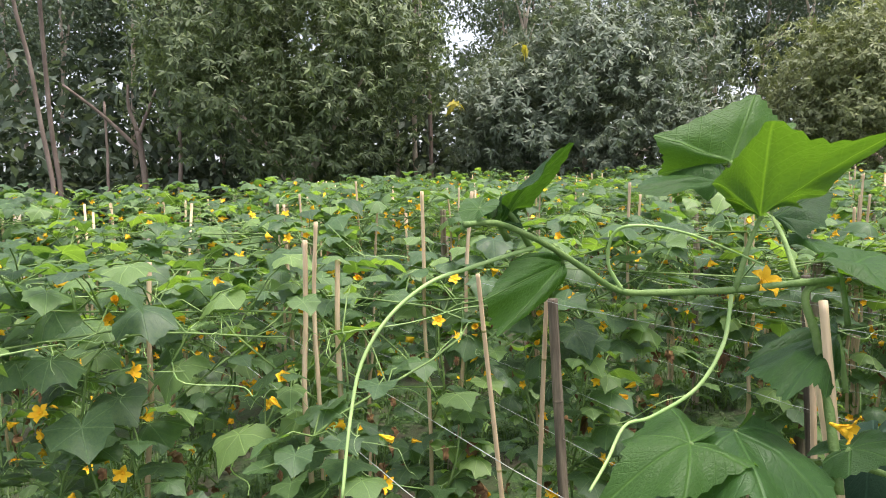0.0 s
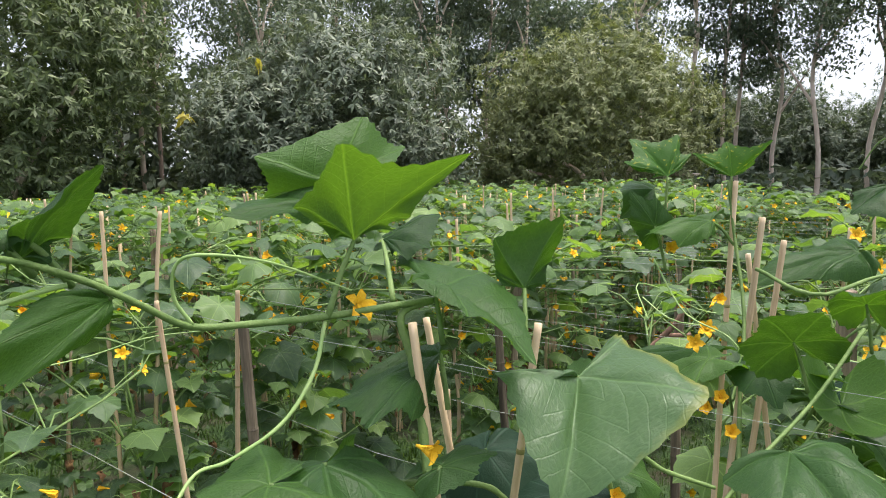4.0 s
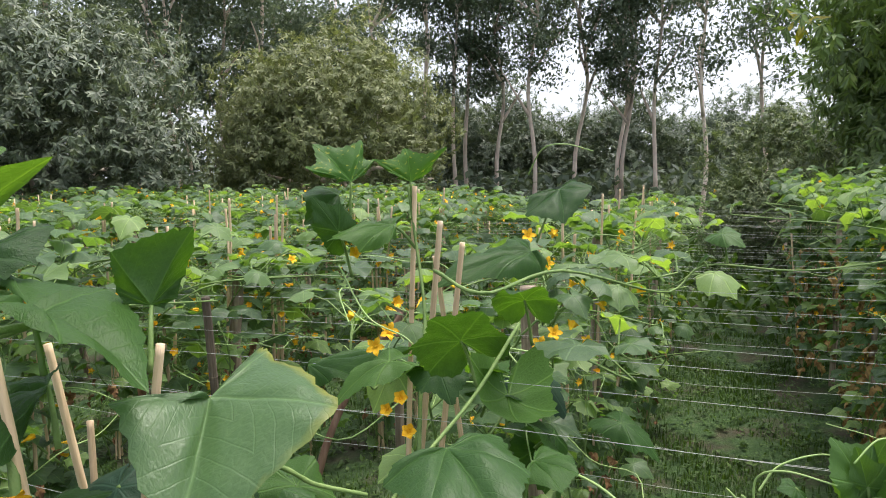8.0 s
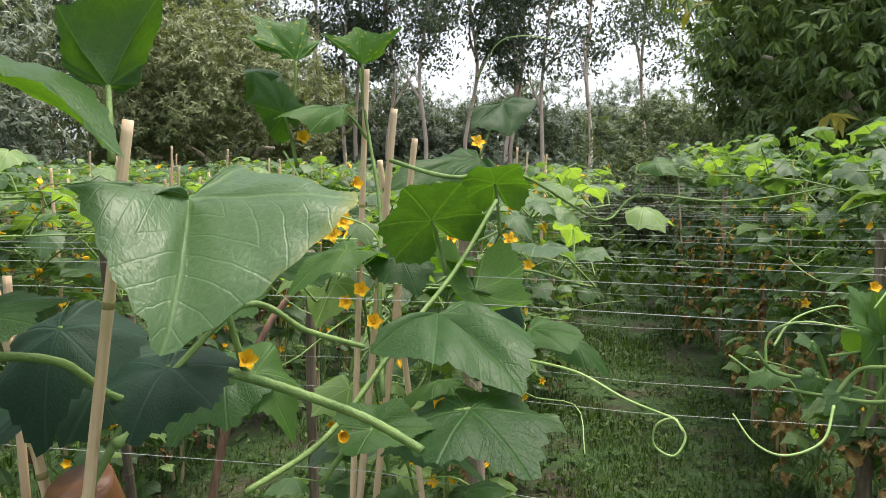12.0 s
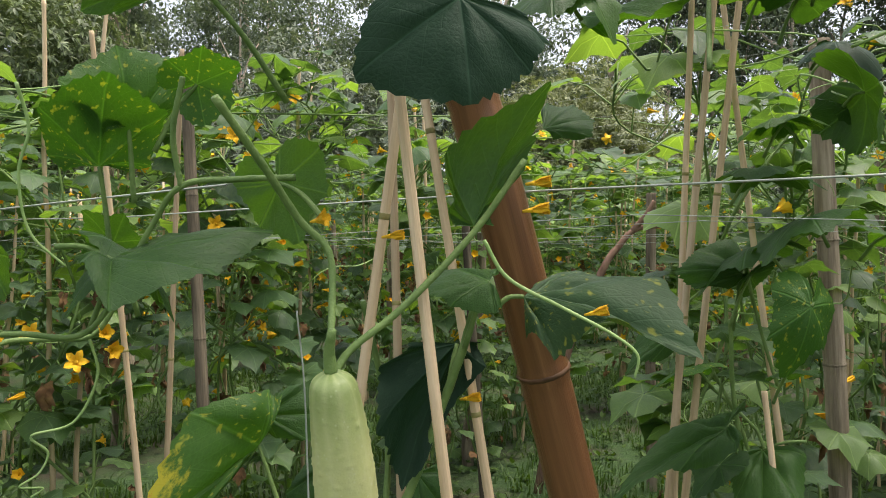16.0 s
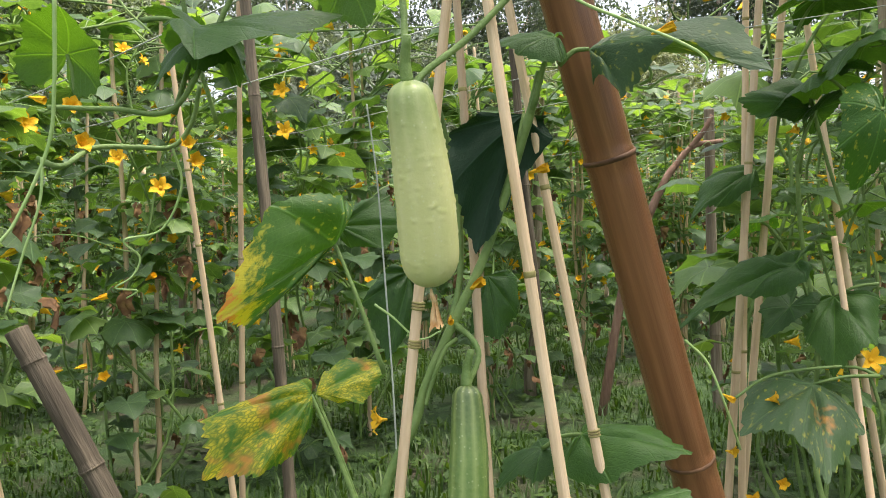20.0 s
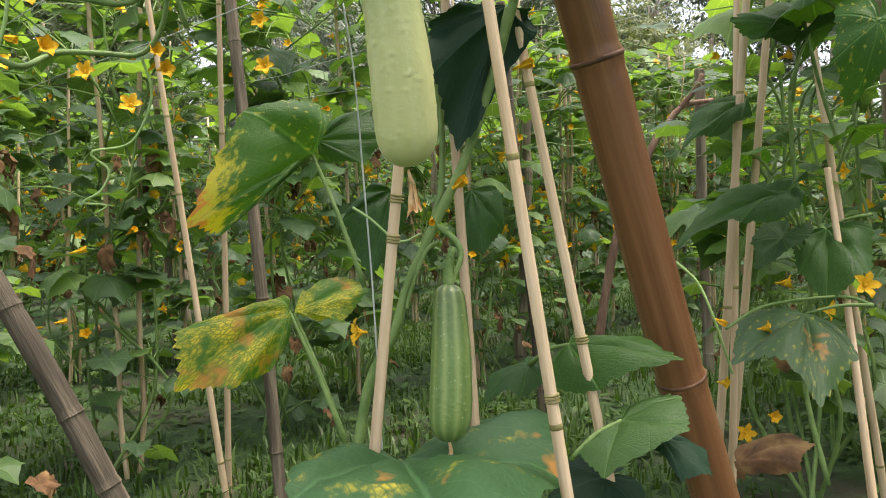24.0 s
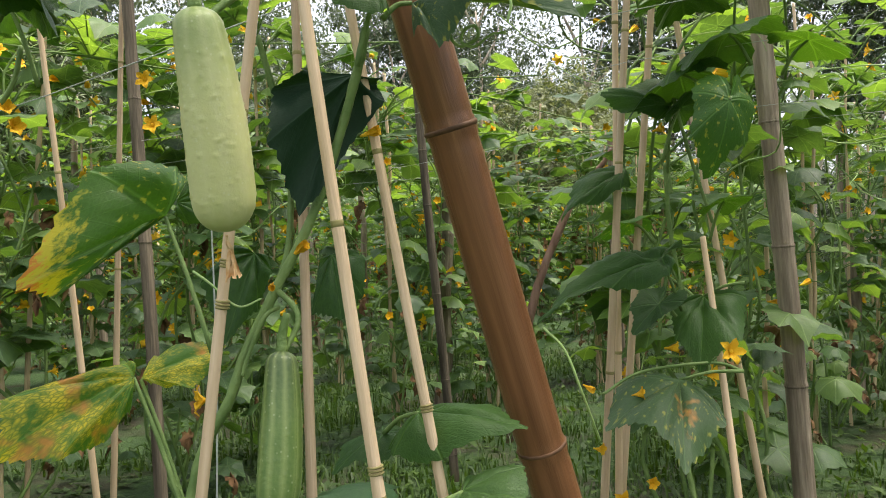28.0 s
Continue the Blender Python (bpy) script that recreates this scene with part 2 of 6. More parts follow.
M_POST = plain_material("weathered_wood", [(0.33, (0.10, 0.075, 0.052)), (0.5, (0.23, 0.18, 0.13)), (0.68, (0.42, 0.345, 0.26))], 7.0, 0.85, 40.0, 1.0, (5, 5, 0.4), vary=0.3)
M_POST_DARK = plain_material("dark_weathered_wood", [(0.33, (0.04, 0.03, 0.02)), (0.5, (0.10, 0.08, 0.055)), (0.68, (0.24, 0.19, 0.13))], 7.0, 0.85, 40.0, 1.0, (5, 5, 0.4), vary=0.2)
M_STRING = plain_material("nylon_string", [(0.3, (0.32, 0.34, 0.3)), (0.7, (0.5, 0.52, 0.46))], 40.0, 0.4)
M_BARK = plain_material("tree_bark", [(0.3, (0.48, 0.37, 0.3)), (0.55, (0.68, 0.55, 0.46)), (0.75, (0.8, 0.69, 0.6))], 3.0, 0.9, 16.0, 0.8, (2, 2, 0.6), vary=0.2)
# darker copy of tree_bark with the shade at the wood's edge coloured in
M_BARK_DIM = plain_material("shade_toned_bark", [(0.3, (0.13, 0.095, 0.08)), (0.55, (0.24, 0.18, 0.15)), (0.75, (0.34, 0.27, 0.23))], 3.0, 0.9, 16.0, 0.8, (2, 2, 0.6), vary=0.2)
M_GRASS = leaf_material("grass_blade", (0.018, 0.045, 0.011), (0.04, 0.084, 0.018), (0.085, 0.14, 0.03), veins=False, through_light=0.25)
M_MANGO = leaf_material("mango_leaf", (0.046, 0.068, 0.038), (0.095, 0.126, 0.064), (0.23, 0.28, 0.125), rough=0.42, veins=False, through_light=0.2, glow=(1.7, 1.8, 0.9), spec=0.3)
# greyer than mango_leaf: the sheen of the sky is mixed into these tones
M_MANGO_GREY = leaf_material("sheen_toned_mango_leaf", (0.06, 0.085, 0.06), (0.125, 0.155, 0.115), (0.27, 0.305, 0.21), rough=0.42, veins=False, through_light=0.18, glow=(1.7, 1.8, 0.9), spec=0.3)
M_MANGO_OLIVE = leaf_material("olive_mango_leaf", (0.08, 0.1, 0.05), (0.17, 0.195, 0.095), (0.33, 0.35, 0.17), rough=0.45, veins=False, through_light=0.22, glow=(1.7, 1.8, 0.9), spec=0.3)
# lighter copy of mango_leaf: daylight on the near tree is part of its colour
M_MANGO_LIT = leaf_material("lit_toned_mango_leaf", (0.06, 0.105, 0.042), (0.13, 0.2, 0.07), (0.28, 0.37, 0.12), rough=0.35, veins=False, through_light=0.22, glow=(1.7, 1.8, 0.7), spec=0.4)
# raised grey-green tones: haze over the distant wood is painted into the leaf colour
M_TALL = leaf_material("hazed_timber_leaf", (0.06, 0.085, 0.066), (0.105, 0.135, 0.1), (0.17, 0.205, 0.14), rough=0.5, veins=False, through_light=0.25, glow=(1.7, 1.8, 0.9), spec=0.3)


M_FLUSH = leaf_material("young_mango_leaf", (0.3, 0.27, 0.05), (0.38, 0.33, 0.06), (0.45, 0.38, 0.08), veins=False)


def ground_material():
    m, nt, ns, ln, bs = nodes_of("damp_soil_with_moss")
    co = ns.new("ShaderNodeTexCoord").outputs["Object"]
    soil = ramp(nt, tex_noise(nt, 5.0, 8.0, co, 0.65), [(0.3, (0.028, 0.021, 0.013)), (0.55, (0.06, 0.045, 0.028)), (0.8, (0.105, 0.08, 0.052))])
    moss = ramp(nt, tex_noise(nt, 30.0, 4.0, co), [(0.3, (0.02, 0.05, 0.012)), (0.7, (0.05, 0.10, 0.022))])
    mask = ramp(nt, tex_noise(nt, 2.2, 6.0, co, 0.6), [(0.34, (0, 0, 0)), (0.52, (1, 1, 1))])
    ln.new(blend(nt, mask, soil, moss), bs.inputs["Base Color"])
    bs.inputs["Roughness"].default_value = 0.95
    bump(nt, bs, tex_noise(nt, 35.0, 8.0, co, 0.7), 0.8, 0.03)
    return m


M_GROUND = ground_material()

# ---- mesh helpers ----
rng = np.random.default_rng(7)


def mesh_of(name, verts, faces, material, uvs=None, smooth=True):
    me = bpy.data.meshes.new(name)
    me.from_pydata([tuple(v) for v in verts], [], [tuple(f) for f in faces])
    if uvs is not None:
        layer = me.uv_layers.new(name="UVMap")
        loops = np.empty(len(me.loops), dtype=np.int32)
        me.loops.foreach_get("vertex_index", loops)
        layer.data.foreach_set("uv", np.asarray(uvs, dtype=np.float32)[loops].ravel())
    if smooth:
        me.polygons.foreach_set("use_smooth", np.ones(len(me.polygons), dtype=bool))
    me.materials.append(material)
    me.update()
    return me


def put(name, me, parent=None, m=None, label=""):
    ob = new(name, me)
    if parent is not None:
        ob.parent = parent
    if m is not None:
        ob.matrix_basis = m
    return tagged(ob, label=label)


class Bag:
    """Collects many small meshes into one."""

    def __init__(self):
        self.v, self.f, self.uv, self.n = [], [], [], 0

    def add(self, verts, faces, uvs=None):
        self.v.append(np.asarray(verts, dtype=float))
        self.uv.append(np.zeros((len(verts), 2)) if uvs is None else np.asarray(uvs))
        self.f += [tuple(i + self.n for i in f) for f in faces]
        self.n += len(verts)
        return self

    def mesh(self, name, material, smooth=True):
        return mesh_of(name, np.concatenate(self.v), self.f, material, np.concatenate(self.uv), smooth)


def tube(points, radii, sides=6, cap=True):
    """Verts and faces of a round rod along points."""
    pts = np.asarray(points, dtype=float)
    radii = np.broadcast_to(np.asarray(radii, dtype=float), (len(pts),))
    way = np.gradient(pts, axis=0)
    way /= np.linalg.norm(way, axis=1)[:, None] + 1e-9
    ref = np.array([0.0, 0.0, 1.0]) if abs(way[0][2]) < 0.9 else np.array([1.0, 0.0, 0.0])
    verts = []
    for p, w, r in zip(pts, way, radii):
        a = np.cross(w, ref)
        a /= np.linalg.norm(a) + 1e-9
        b = np.cross(w, a)
        ref = np.cross(a, w)
        for k in range(sides):
            t = 2 * math.pi * k / sides
            verts.append(p + r * (math.cos(t) * a + math.sin(t) * b))
    faces = []
    for i in range(len(pts) - 1):
        for k in range(sides):
            k2 = (k + 1) % sides
            faces.append((i * sides + k, i * sides + k2, (i + 1) * sides + k2, (i + 1) * sides + k))
    if cap:
        faces.append(tuple(range(sides))[::-1])
        faces.append(tuple((len(pts) - 1) * sides + k for k in range(sides)))
    return verts, faces


def smooth_line(points, n):
    """A rounded line of n points through the given ones."""
    p = np.asarray(points, dtype=float)
    p = np.vstack([2 * p[0] - p[1], p, 2 * p[-1] - p[-2]])
    out = []
    for s in np.linspace(0, len(p) - 3 - 1e-6, n):
        i, t = int(s), s - int(s)
        a, b, c, d = p[i : i + 4]
        out.append(0.5 * (2 * b + (c - a) * t + (2 * a - 5 * b + 4 * c - d) * t * t + (3 * b - a - 3 * c + d) * t**3))
    return np.array(out)


# ---- cucumber leaf ----
LOBES = [(-90, 0.10), (-80, 0.44), (-62, 0.68), (-40, 0.80), (-18, 0.89), (-3, 0.78), (14, 0.77), (35, 0.95), (50, 0.79), (66, 0.79), (80, 0.96), (90, 1.12)]


def leaf_radius(deg):
    d = deg if deg <= 90 else 180 - deg
    xs = [a for a, _ in LOBES]
    ys = [b for _, b in LOBES]
    return float(np.interp(d, xs, ys))


def leaf_shape(outline, rings, cup, wave, fold, seed, bend=0.0, lobe=1.0, crumple=0.012):
    """A palmate blade about 1 from stalk to tip, stalk at the origin, tip along +y."""
    g = np.random.default_rng(seed)
    ph = g.uniform(0, 6.28, 4)
    skew = g.uniform(-0.1, 0.1)
    verts, uvs = [(0, 0, 0)], [(0, 0)]
    angs = np.linspace(-86, 266, outline)
    for k in range(1, rings + 1):
        q = k / rings
        for j, a in enumerate(angs):
            r = (0.74 + (leaf_radius(a) - 0.74) * lobe if -60 < a < 240 else leaf_radius(a)) * (1 + 0.07 * math.sin(radians(a) * 3 + ph[0]))
            if k == rings:
                r *= 1 + (0.035 if j % 2 else -0.02) + g.uniform(-0.015, 0.015)
            x, y = q * r * math.cos(radians(a)) * 0.95, q * r * math.sin(radians(a))
            x += skew * y * y
            rr = math.hypot(x, y)
            z = -cup * rr * rr - bend * max(0.0, y) ** 2 + fold * abs(x) * (1 - 0.4 * abs(x))
            z += wave * q * q * (math.sin(radians(a) * 5 + ph[1]) * 0.6 + math.sin(radians(a) * 3 + ph[2]) * 0.5)
            z += crumple * q * math.cos(radians(a - 90) * 360 / 54) + crumple * 0.9 * noise.noise((x * 5 + seed, y * 5, seed * 1.7))
            verts.append((x, y, z))
            uvs.append((x, y))
    faces = []
    for j in range(outline - 1):
        faces.append((0, 1 + j, 2 + j))
        for k in range(rings - 1):
            a = 1 + k * outline + j
            faces.append((a, a + outline, a + outline + 1, a + 1))
    return np.array(verts), faces, np.array(uvs)


COARSE = [leaf_shape(27, 2, g, w, f, i, 0.12, 0.72, 0.03) for i, (g, w, f) in enumerate([(0.25, 0.06, 0.0), (0.45, 0.10, 0.15), (0.1, 0.08, 0.3), (0.6, 0.08, -0.1), (0.3, 0.14, 0.2)])]
FINE = [leaf_shape(61, 7, g, w, f, 20 + i, b, 0.72, 0.028) for i, (g, w, f, b) in enumerate([(0.25, 0.05, 0.0, 0.0), (0.4, 0.09, 0.12, 0.1), (0.1, 0.07, 0.3, 0.0), (0.55, 0.08, -0.1, 0.1), (0.3, 0.12, 0.2, 0.3), (0.2, 0.1, 0.4, 0.2), (0.12, 0.16, 0.1, 0.1), (0.5, 0.2, -0.15, 0.15)])]


def frame_of(place, tip, up, size):
    """The matrix of a leaf at place whose tip points along tip, its face near up."""
    y = Vector(tip).normalized()
    x = y.cross(Vector(up)).normalized()
    z = x.cross(y)
    m = Matrix((x, y, z)).transposed().to_4x4()
    return Matrix.Translation(place) @ m @ Matrix.Scale(size, 4)


def moved(verts, m):
    a = np.array(m)
    return verts @ a[:3, :3].T + a[:3, 3]


def flower_shape(open_=1.0, seed=0):
    g = np.random.default_rng(seed)
    b = Bag()
    for k in range(5):
        t = 2 * math.pi * k / 5
        c, s = math.cos(t), math.sin(t)
        vs = []
        for r, w, z in ((0.12, 0.13, -0.15), (0.45, 0.33, 0.2), (0.78, 0.30, 0.34), (1.15, 0.03, 0.22)):
            r2, z2 = r * open_, z + (1 - open_) * r * 1.2
            z2 += g.uniform(-0.1, 0.1)
            for e in (-1, 0, 1):
                x, y = r2, e * w
                vs.append((x * c - y * s, x * s + y * c, z2 + abs(e) * g.uniform(0.02, 0.16)))
        b.add(vs, [(i * 3 + j, i * 3 + j + 1, i * 3 + j + 4, i * 3 + j + 3) for i in range(3) for j in range(2)])
    v, f = tube([(0, 0, -0.55), (0, 0, -0.2), (0, 0, 0.12)], [0.09, 0.14, 0.2], 6)
    b.add(v, f)
    return np.concatenate(b.v), b.f


FLOWERS = [flower_shape(0.95, 1), flower_shape(0.68, 2), flower_shape(0.34, 3)]


def curl(start, way, length, coil, g, r=0.0012, n=26):
    """A tendril: a slack line that ends in a coil."""
    w = np.array(way, dtype=float)
    w /= np.linalg.norm(w)
    side = np.cross(w, g.normal(size=3))
    side /= np.linalg.norm(side)
    third = np.cross(w, side)
    pts, p = [np.array(start, dtype=float)], np.array(start, dtype=float)
    for i in range(n):
        s = i / n
        d = w * (1 - 0.6 * s)
        if s > 0.45:
            t = (s - 0.45) * coil * 6.28
            d = 0.5 * (math.cos(t) * side + math.sin(t) * third) + 0.35 * w
        d = d + np.array((0, 0, -0.5 * s))
        p = p + d * length / n
        pts.append(p.copy())
    return tube(pts, np.linspace(r, r * 0.6, len(pts)), 4, False)


# ---- plants of the field ----
def plant_meshes(seed, height, leaves, reach, flowers, tendrils, coarse=True, withered=6):
    """Foliage, stems and flowers of one climbing plant that stands at the origin; rows run along y."""
    g = np.random.default_rng(seed)
    stems, bag, blooms, curls, dry = Bag(), Bag(), Bag(), Bag(), Bag()
    shapes = COARSE if coarse else FINE
    lines = []
    for k in range(5):
        a = g.uniform(0, 6.28)
        pts = [(0.05 * math.cos(a), 0.08 * math.sin(a), 0)]
        for z in (0.3, 0.6, 0.9, 1.2):
            pts.append((g.normal(0, 0.06), g.normal(0, 0.09), z * height / 1.45 + g.uniform(-0.05, 0.05)))
        ex = g.uniform(-1, 1)
        pts.append((ex * 0.3, g.normal(0, 0.2), height))
        pts.append((ex * reach + g.normal(0, 0.1), g.normal(0, 0.4), height + g.uniform(-0.05, 0.1)))
        line = smooth_line(pts, 34)
        lines.append(line)
        stems.add(*tube(line, np.linspace(0.0055, 0.0028, len(line)), 5, False))
    for i in range(leaves):
        line = lines[i % 5]
        s = g.beta(1.6, 0.95) if i % 10 < 7 else g.uniform(0.12, 0.75)
        p = line[min(33, int(s * 34))]
        top = p[2] > height - 0.15
        a = g.uniform(0, 6.28)
        out = np.array((math.cos(a), math.sin(a) * 0.8, g.uniform(0.1, 0.6) if not top else g.uniform(0.25, 1.1)))
        length = g.uniform(0.06, 0.17)
        q = p + out * length
        mid = (p + q) / 2 + np.array((0, 0, 0.02))
        size = g.uniform(0.036, 0.088) * (1.0 if not top else g.uniform(0.75, 1.1))
        droop = g.uniform(-0.45, 0.25)
        tip = (out[0], out[1], droop)
        up = (0.2 * out[0] + g.normal(0, 0.25), 0.2 * out[1] + g.normal(0, 0.25), 1.0)
        stems.add(*tube([p, mid, q], [0.0026, 0.0022, 0.0018], 4, False))
        v, f, uv = shapes[i % len(shapes)]
        bag.add(moved(v, frame_of(q, tip, up, size * 1.15)), f, uv)
    for i in range(5):
        p = lines[i % 5][int(g.uniform(0.5, 0.9) * 33)]
        a = g.uniform(0, 6.28)
        pts = [p]
        for k in range(4):
            a += g.normal(0, 0.6)
            pts.append(pts[-1] + np.array((math.cos(a) * 0.14, math.sin(a) * 0.14, g.normal(0.015, 0.05))))
        curls.add(*tube(smooth_line(pts, 16), np.linspace(0.0026, 0.0015, 16), 5, False))
    for i in range(flowers):
        line = lines[i % 5]
        p = line[int(g.uniform(0.25, 0.98) * 33)]
        out = np.array((g.normal(), g.normal(), g.uniform(-0.3, 0.8)))
        out /= np.linalg.norm(out)
        q = p + out * g.uniform(0.07, 0.2)
        v, f = FLOWERS[i % 3]
        blooms.add(moved(v, frame_of(q, np.cross(out, (0.3, 0.2, 0.9)), out, g.uniform(0.018, 0.027))), f)
    for i in range(tendrils):
        line = lines[i % 5]
        p = line[int(g.uniform(0.4, 1.0) * 33)]
        curls.add(*curl(p, (g.normal(), g.normal(), g.uniform(-0.2, 1.2)), g.uniform(0.12, 0.3), g.uniform(1, 3), g))
    for i in range(withered):
        a = g.uniform(0, 6.28)
        q = np.array((0.14 * math.cos(a), 0.2 * math.sin(a), g.uniform(0.08, 0.6 if withered < 10 else 1.05)))
        v, f, uv = COARSE[i % 5]
        v = v * np.array((g.uniform(0.35, 0.8), g.uniform(0.8, 1.2), 1.6)) + np.array([noise.noise_vector((p_[0] * 3, p_[1] * 3, i * 2.3 + seed)) for p_ in v]) * 0.3
        dry.add(moved(v, frame_of(q, (math.cos(a), math.sin(a), g.uniform(-2.5, -0.6)), (math.cos(a), math.sin(a), 0.6), g.uniform(0.022, 0.052) * (1.5 if withered > 40 else 1.0))), f, uv)
    return stems, bag, blooms, curls, dry


KINDS = []
for k in range(9):
    st, fo, bl, cu, dr = plant_meshes(100 + k, 1.46, 126, 0.56, 28, 54, withered=16)
    KINDS.append((st.mesh("stem", M_STEM), fo.mesh("foliage", M_LEAF), bl.mesh("flower", M_FLOWER), cu.mesh("tendril", M_TENDRIL), dr.mesh("dry_leaf", M_DRY)))


THIN = []
for k in range(4):
    st, fo, bl, cu, dr = plant_meshes(140 + k, 1.46, 80, 0.34, 10, 36)
    THIN.append((st.mesh("stem", M_STEM), fo.mesh("foliage", M_LEAF), bl.mesh("flower", M_FLOWER), cu.mesh("tendril", M_TENDRIL), dr.mesh("dry_leaf", M_DRY)))


WALL = []
for k in range(4):
    st, fo, bl, cu, dr = plant_meshes(160 + k, 1.46, 150, 0.42, 14, 70, withered=44)
    WALL.append((st.mesh("stem", M_STEM), fo.mesh("foliage", M_LEAF), bl.mesh("flower", M_FLOWER), cu.mesh("tendril", M_TENDRIL), dr.mesh("dry_leaf", M_DRY_PALE)))


def field_plant(x, y, kind, turn, scale, sort="full"):
    root = tagged(new("cucumber_plant"), "climbing cucumber plant with lobed leaves and yellow flowers on bamboo stakes", "plant", "cucumber plants in the field")
    root.matrix_basis = Matrix.Translation((x, y, 0)) @ Matrix.Rotation(turn, 4, "Z") @ Matrix.Diagonal((1, 1, scale, 1))
    st, fo, bl, cu, dr = THIN[kind % 4] if sort == "thin" else (WALL[kind % 4] if sort == "wall" else KINDS[kind])
    put("stem", st, root)
    tagged(put("foliage", fo, root, label="many lobed green leaves"), kind="stuff")
    tagged(put("flower", bl, root, label="small yellow star-shaped flowers"), kind="stuff")
    tagged(put("tendril", cu, root), kind="stuff")
    tagged(put("dry_leaf", dr, root, label="withered brown lower leaves"), kind="stuff")
    return root


def culm(seed, length, r, n, sides, gap, wobble, taper):
    """One bamboo rod with swollen joints, standing at the origin."""
    g = np.random.default_rng(seed)
    line = smooth_line([(g.normal(0, wobble), g.normal(0, wobble), -0.05 + (length + 0.05) * i / 8) for i in range(9)], n)
    shift = g.uniform(0, gap)
    rad = []
    for p in line:
        e = (p[2] + shift) % gap
        e = min(e, gap - e)
        rad.append(r * (1.05 - taper * p[2] / length) * (1 + 0.16 * math.exp(-((e / 0.007) ** 2))) * g.uniform(0.98, 1.02))
    return tube(line, rad, sides)


def stake_mesh(seed, length, r):
    return mesh_of("bamboo_stake", *culm(seed, length, r, 110, 6, 0.29, 0.007, 0.3), M_STICK)


STAKES = [stake_mesh(i, l, r) for i, (l, r) in enumerate([(1.6, 0.0085), (1.7, 0.0075), (1.54, 0.009), (1.65, 0.007)])]


def stake(x, y, lean_x, lean_y, kind, label="pale split-bamboo stake pushed upright into the soil"):
    ob = tagged(new("bamboo_stake", STAKES[kind]), label, "stake", "bamboo stakes of the trellis")
    ob.matrix_basis = pose(x, y, 0, -lean_y, lean_x, rng.uniform(0, 360))
    return ob


def post_mesh(seed, length, r, material):
    return mesh_of("bamboo_post", *culm(seed, length, r, 120, 10, 0.34, 0.008, 0.15), material)


POSTS = [post_mesh(i, l, r, M_POST) for i, (l, r) in enumerate([(1.45, 0.024), (1.52, 0.018), (1.4, 0.028)])]


def post(x, y, lx, ly, kind):
    ob = tagged(new("bamboo_post", POSTS[kind]), "weathered grey-brown bamboo post holding up the trellis strings", "post", "posts of the trellis")
    ob.matrix_basis = pose(x, y, 0, -ly, lx, rng.uniform(0, 360))
    return ob

# ---- blades ----
def leaf_blades(p, d, up, length, width, fold=0.15):
    """Long narrow leaves, four triangles each: places p, ways d."""
    n = len(p)
    d = d / (np.linalg.norm(d, axis=1)[:, None] + 1e-9)
    s = np.cross(d, up)
    s /= np.linalg.norm(s, axis=1)[:, None] + 1e-9
    nrm = np.cross(s, d)
    L, W = length[:, None], width[:, None]
    v = np.stack([p, p + d * L * 0.45 + s * W + nrm * W * fold, p + d * L * 0.45 - s * W + nrm * W * fold, p + d * L * 0.55 - nrm * L * 0.02, p + d * L - nrm * L * 0.1], 1).reshape(-1, 3)
    f = np.array([(0, 1, 3), (0, 3, 2), (1, 4, 3), (3, 4, 2)])
    faces = (np.arange(n)[:, None, None] * 5 + f[None]).reshape(-1, 3)
    uv = np.tile(np.array([(0, 0), (0.4, 0.5), (-0.4, 0.5), (0, 0.5), (0, 1)]), (n, 1))
    return v, faces, uv


def fast_mesh(name, v, faces, uv, material):
    me = bpy.data.meshes.new(name)
    me.vertices.add(len(v))
    me.vertices.foreach_set("co", np.asarray(v, dtype=np.float32).ravel())
    me.loops.add(faces.size)
    me.polygons.add(len(faces))
    me.loops.foreach_set("vertex_index", faces.astype(np.int32).ravel())
    me.polygons.foreach_set("loop_start", np.arange(0, faces.size, 3, dtype=np.int32))
    layer = me.uv_layers.new(name="UVMap")
    layer.data.foreach_set("uv", np.asarray(uv, dtype=np.float32)[faces.ravel()].ravel())
    me.materials.append(material)
    me.update(calc_edges=True)
    return me


# ---- ground ----
def ground_sheet():
    xs = np.concatenate([np.linspace(-900, -24, 8), np.linspace(-20, 9, 59), np.linspace(14, 900, 8)])
    ys = np.concatenate([np.linspace(-900, -8, 8), np.linspace(-4, 30, 69), np.linspace(36, 900, 8)])
    verts = []
    for y in ys:
        for x in xs:
            near = 1.0 if abs(x) < 60 and abs(y) < 60 else 0.0
            verts.append((x, y, near * (0.05 * noise.noise((x * 0.9, y * 0.9, 0)) + 0.02 * noise.noise((x * 3, y * 3, 5))) - 0.01))
    w = len(xs)
    faces = [(j * w + i, j * w + i + 1, (j + 1) * w + i + 1, (j + 1) * w + i) for j in range(len(ys) - 1) for i in range(w - 1)]
    return tagged(new("ground", mesh_of("ground", verts, faces, M_GROUND)), "dark damp soil with thin grass and moss between the rows", "ground", kind="structure")


ground = ground_sheet()


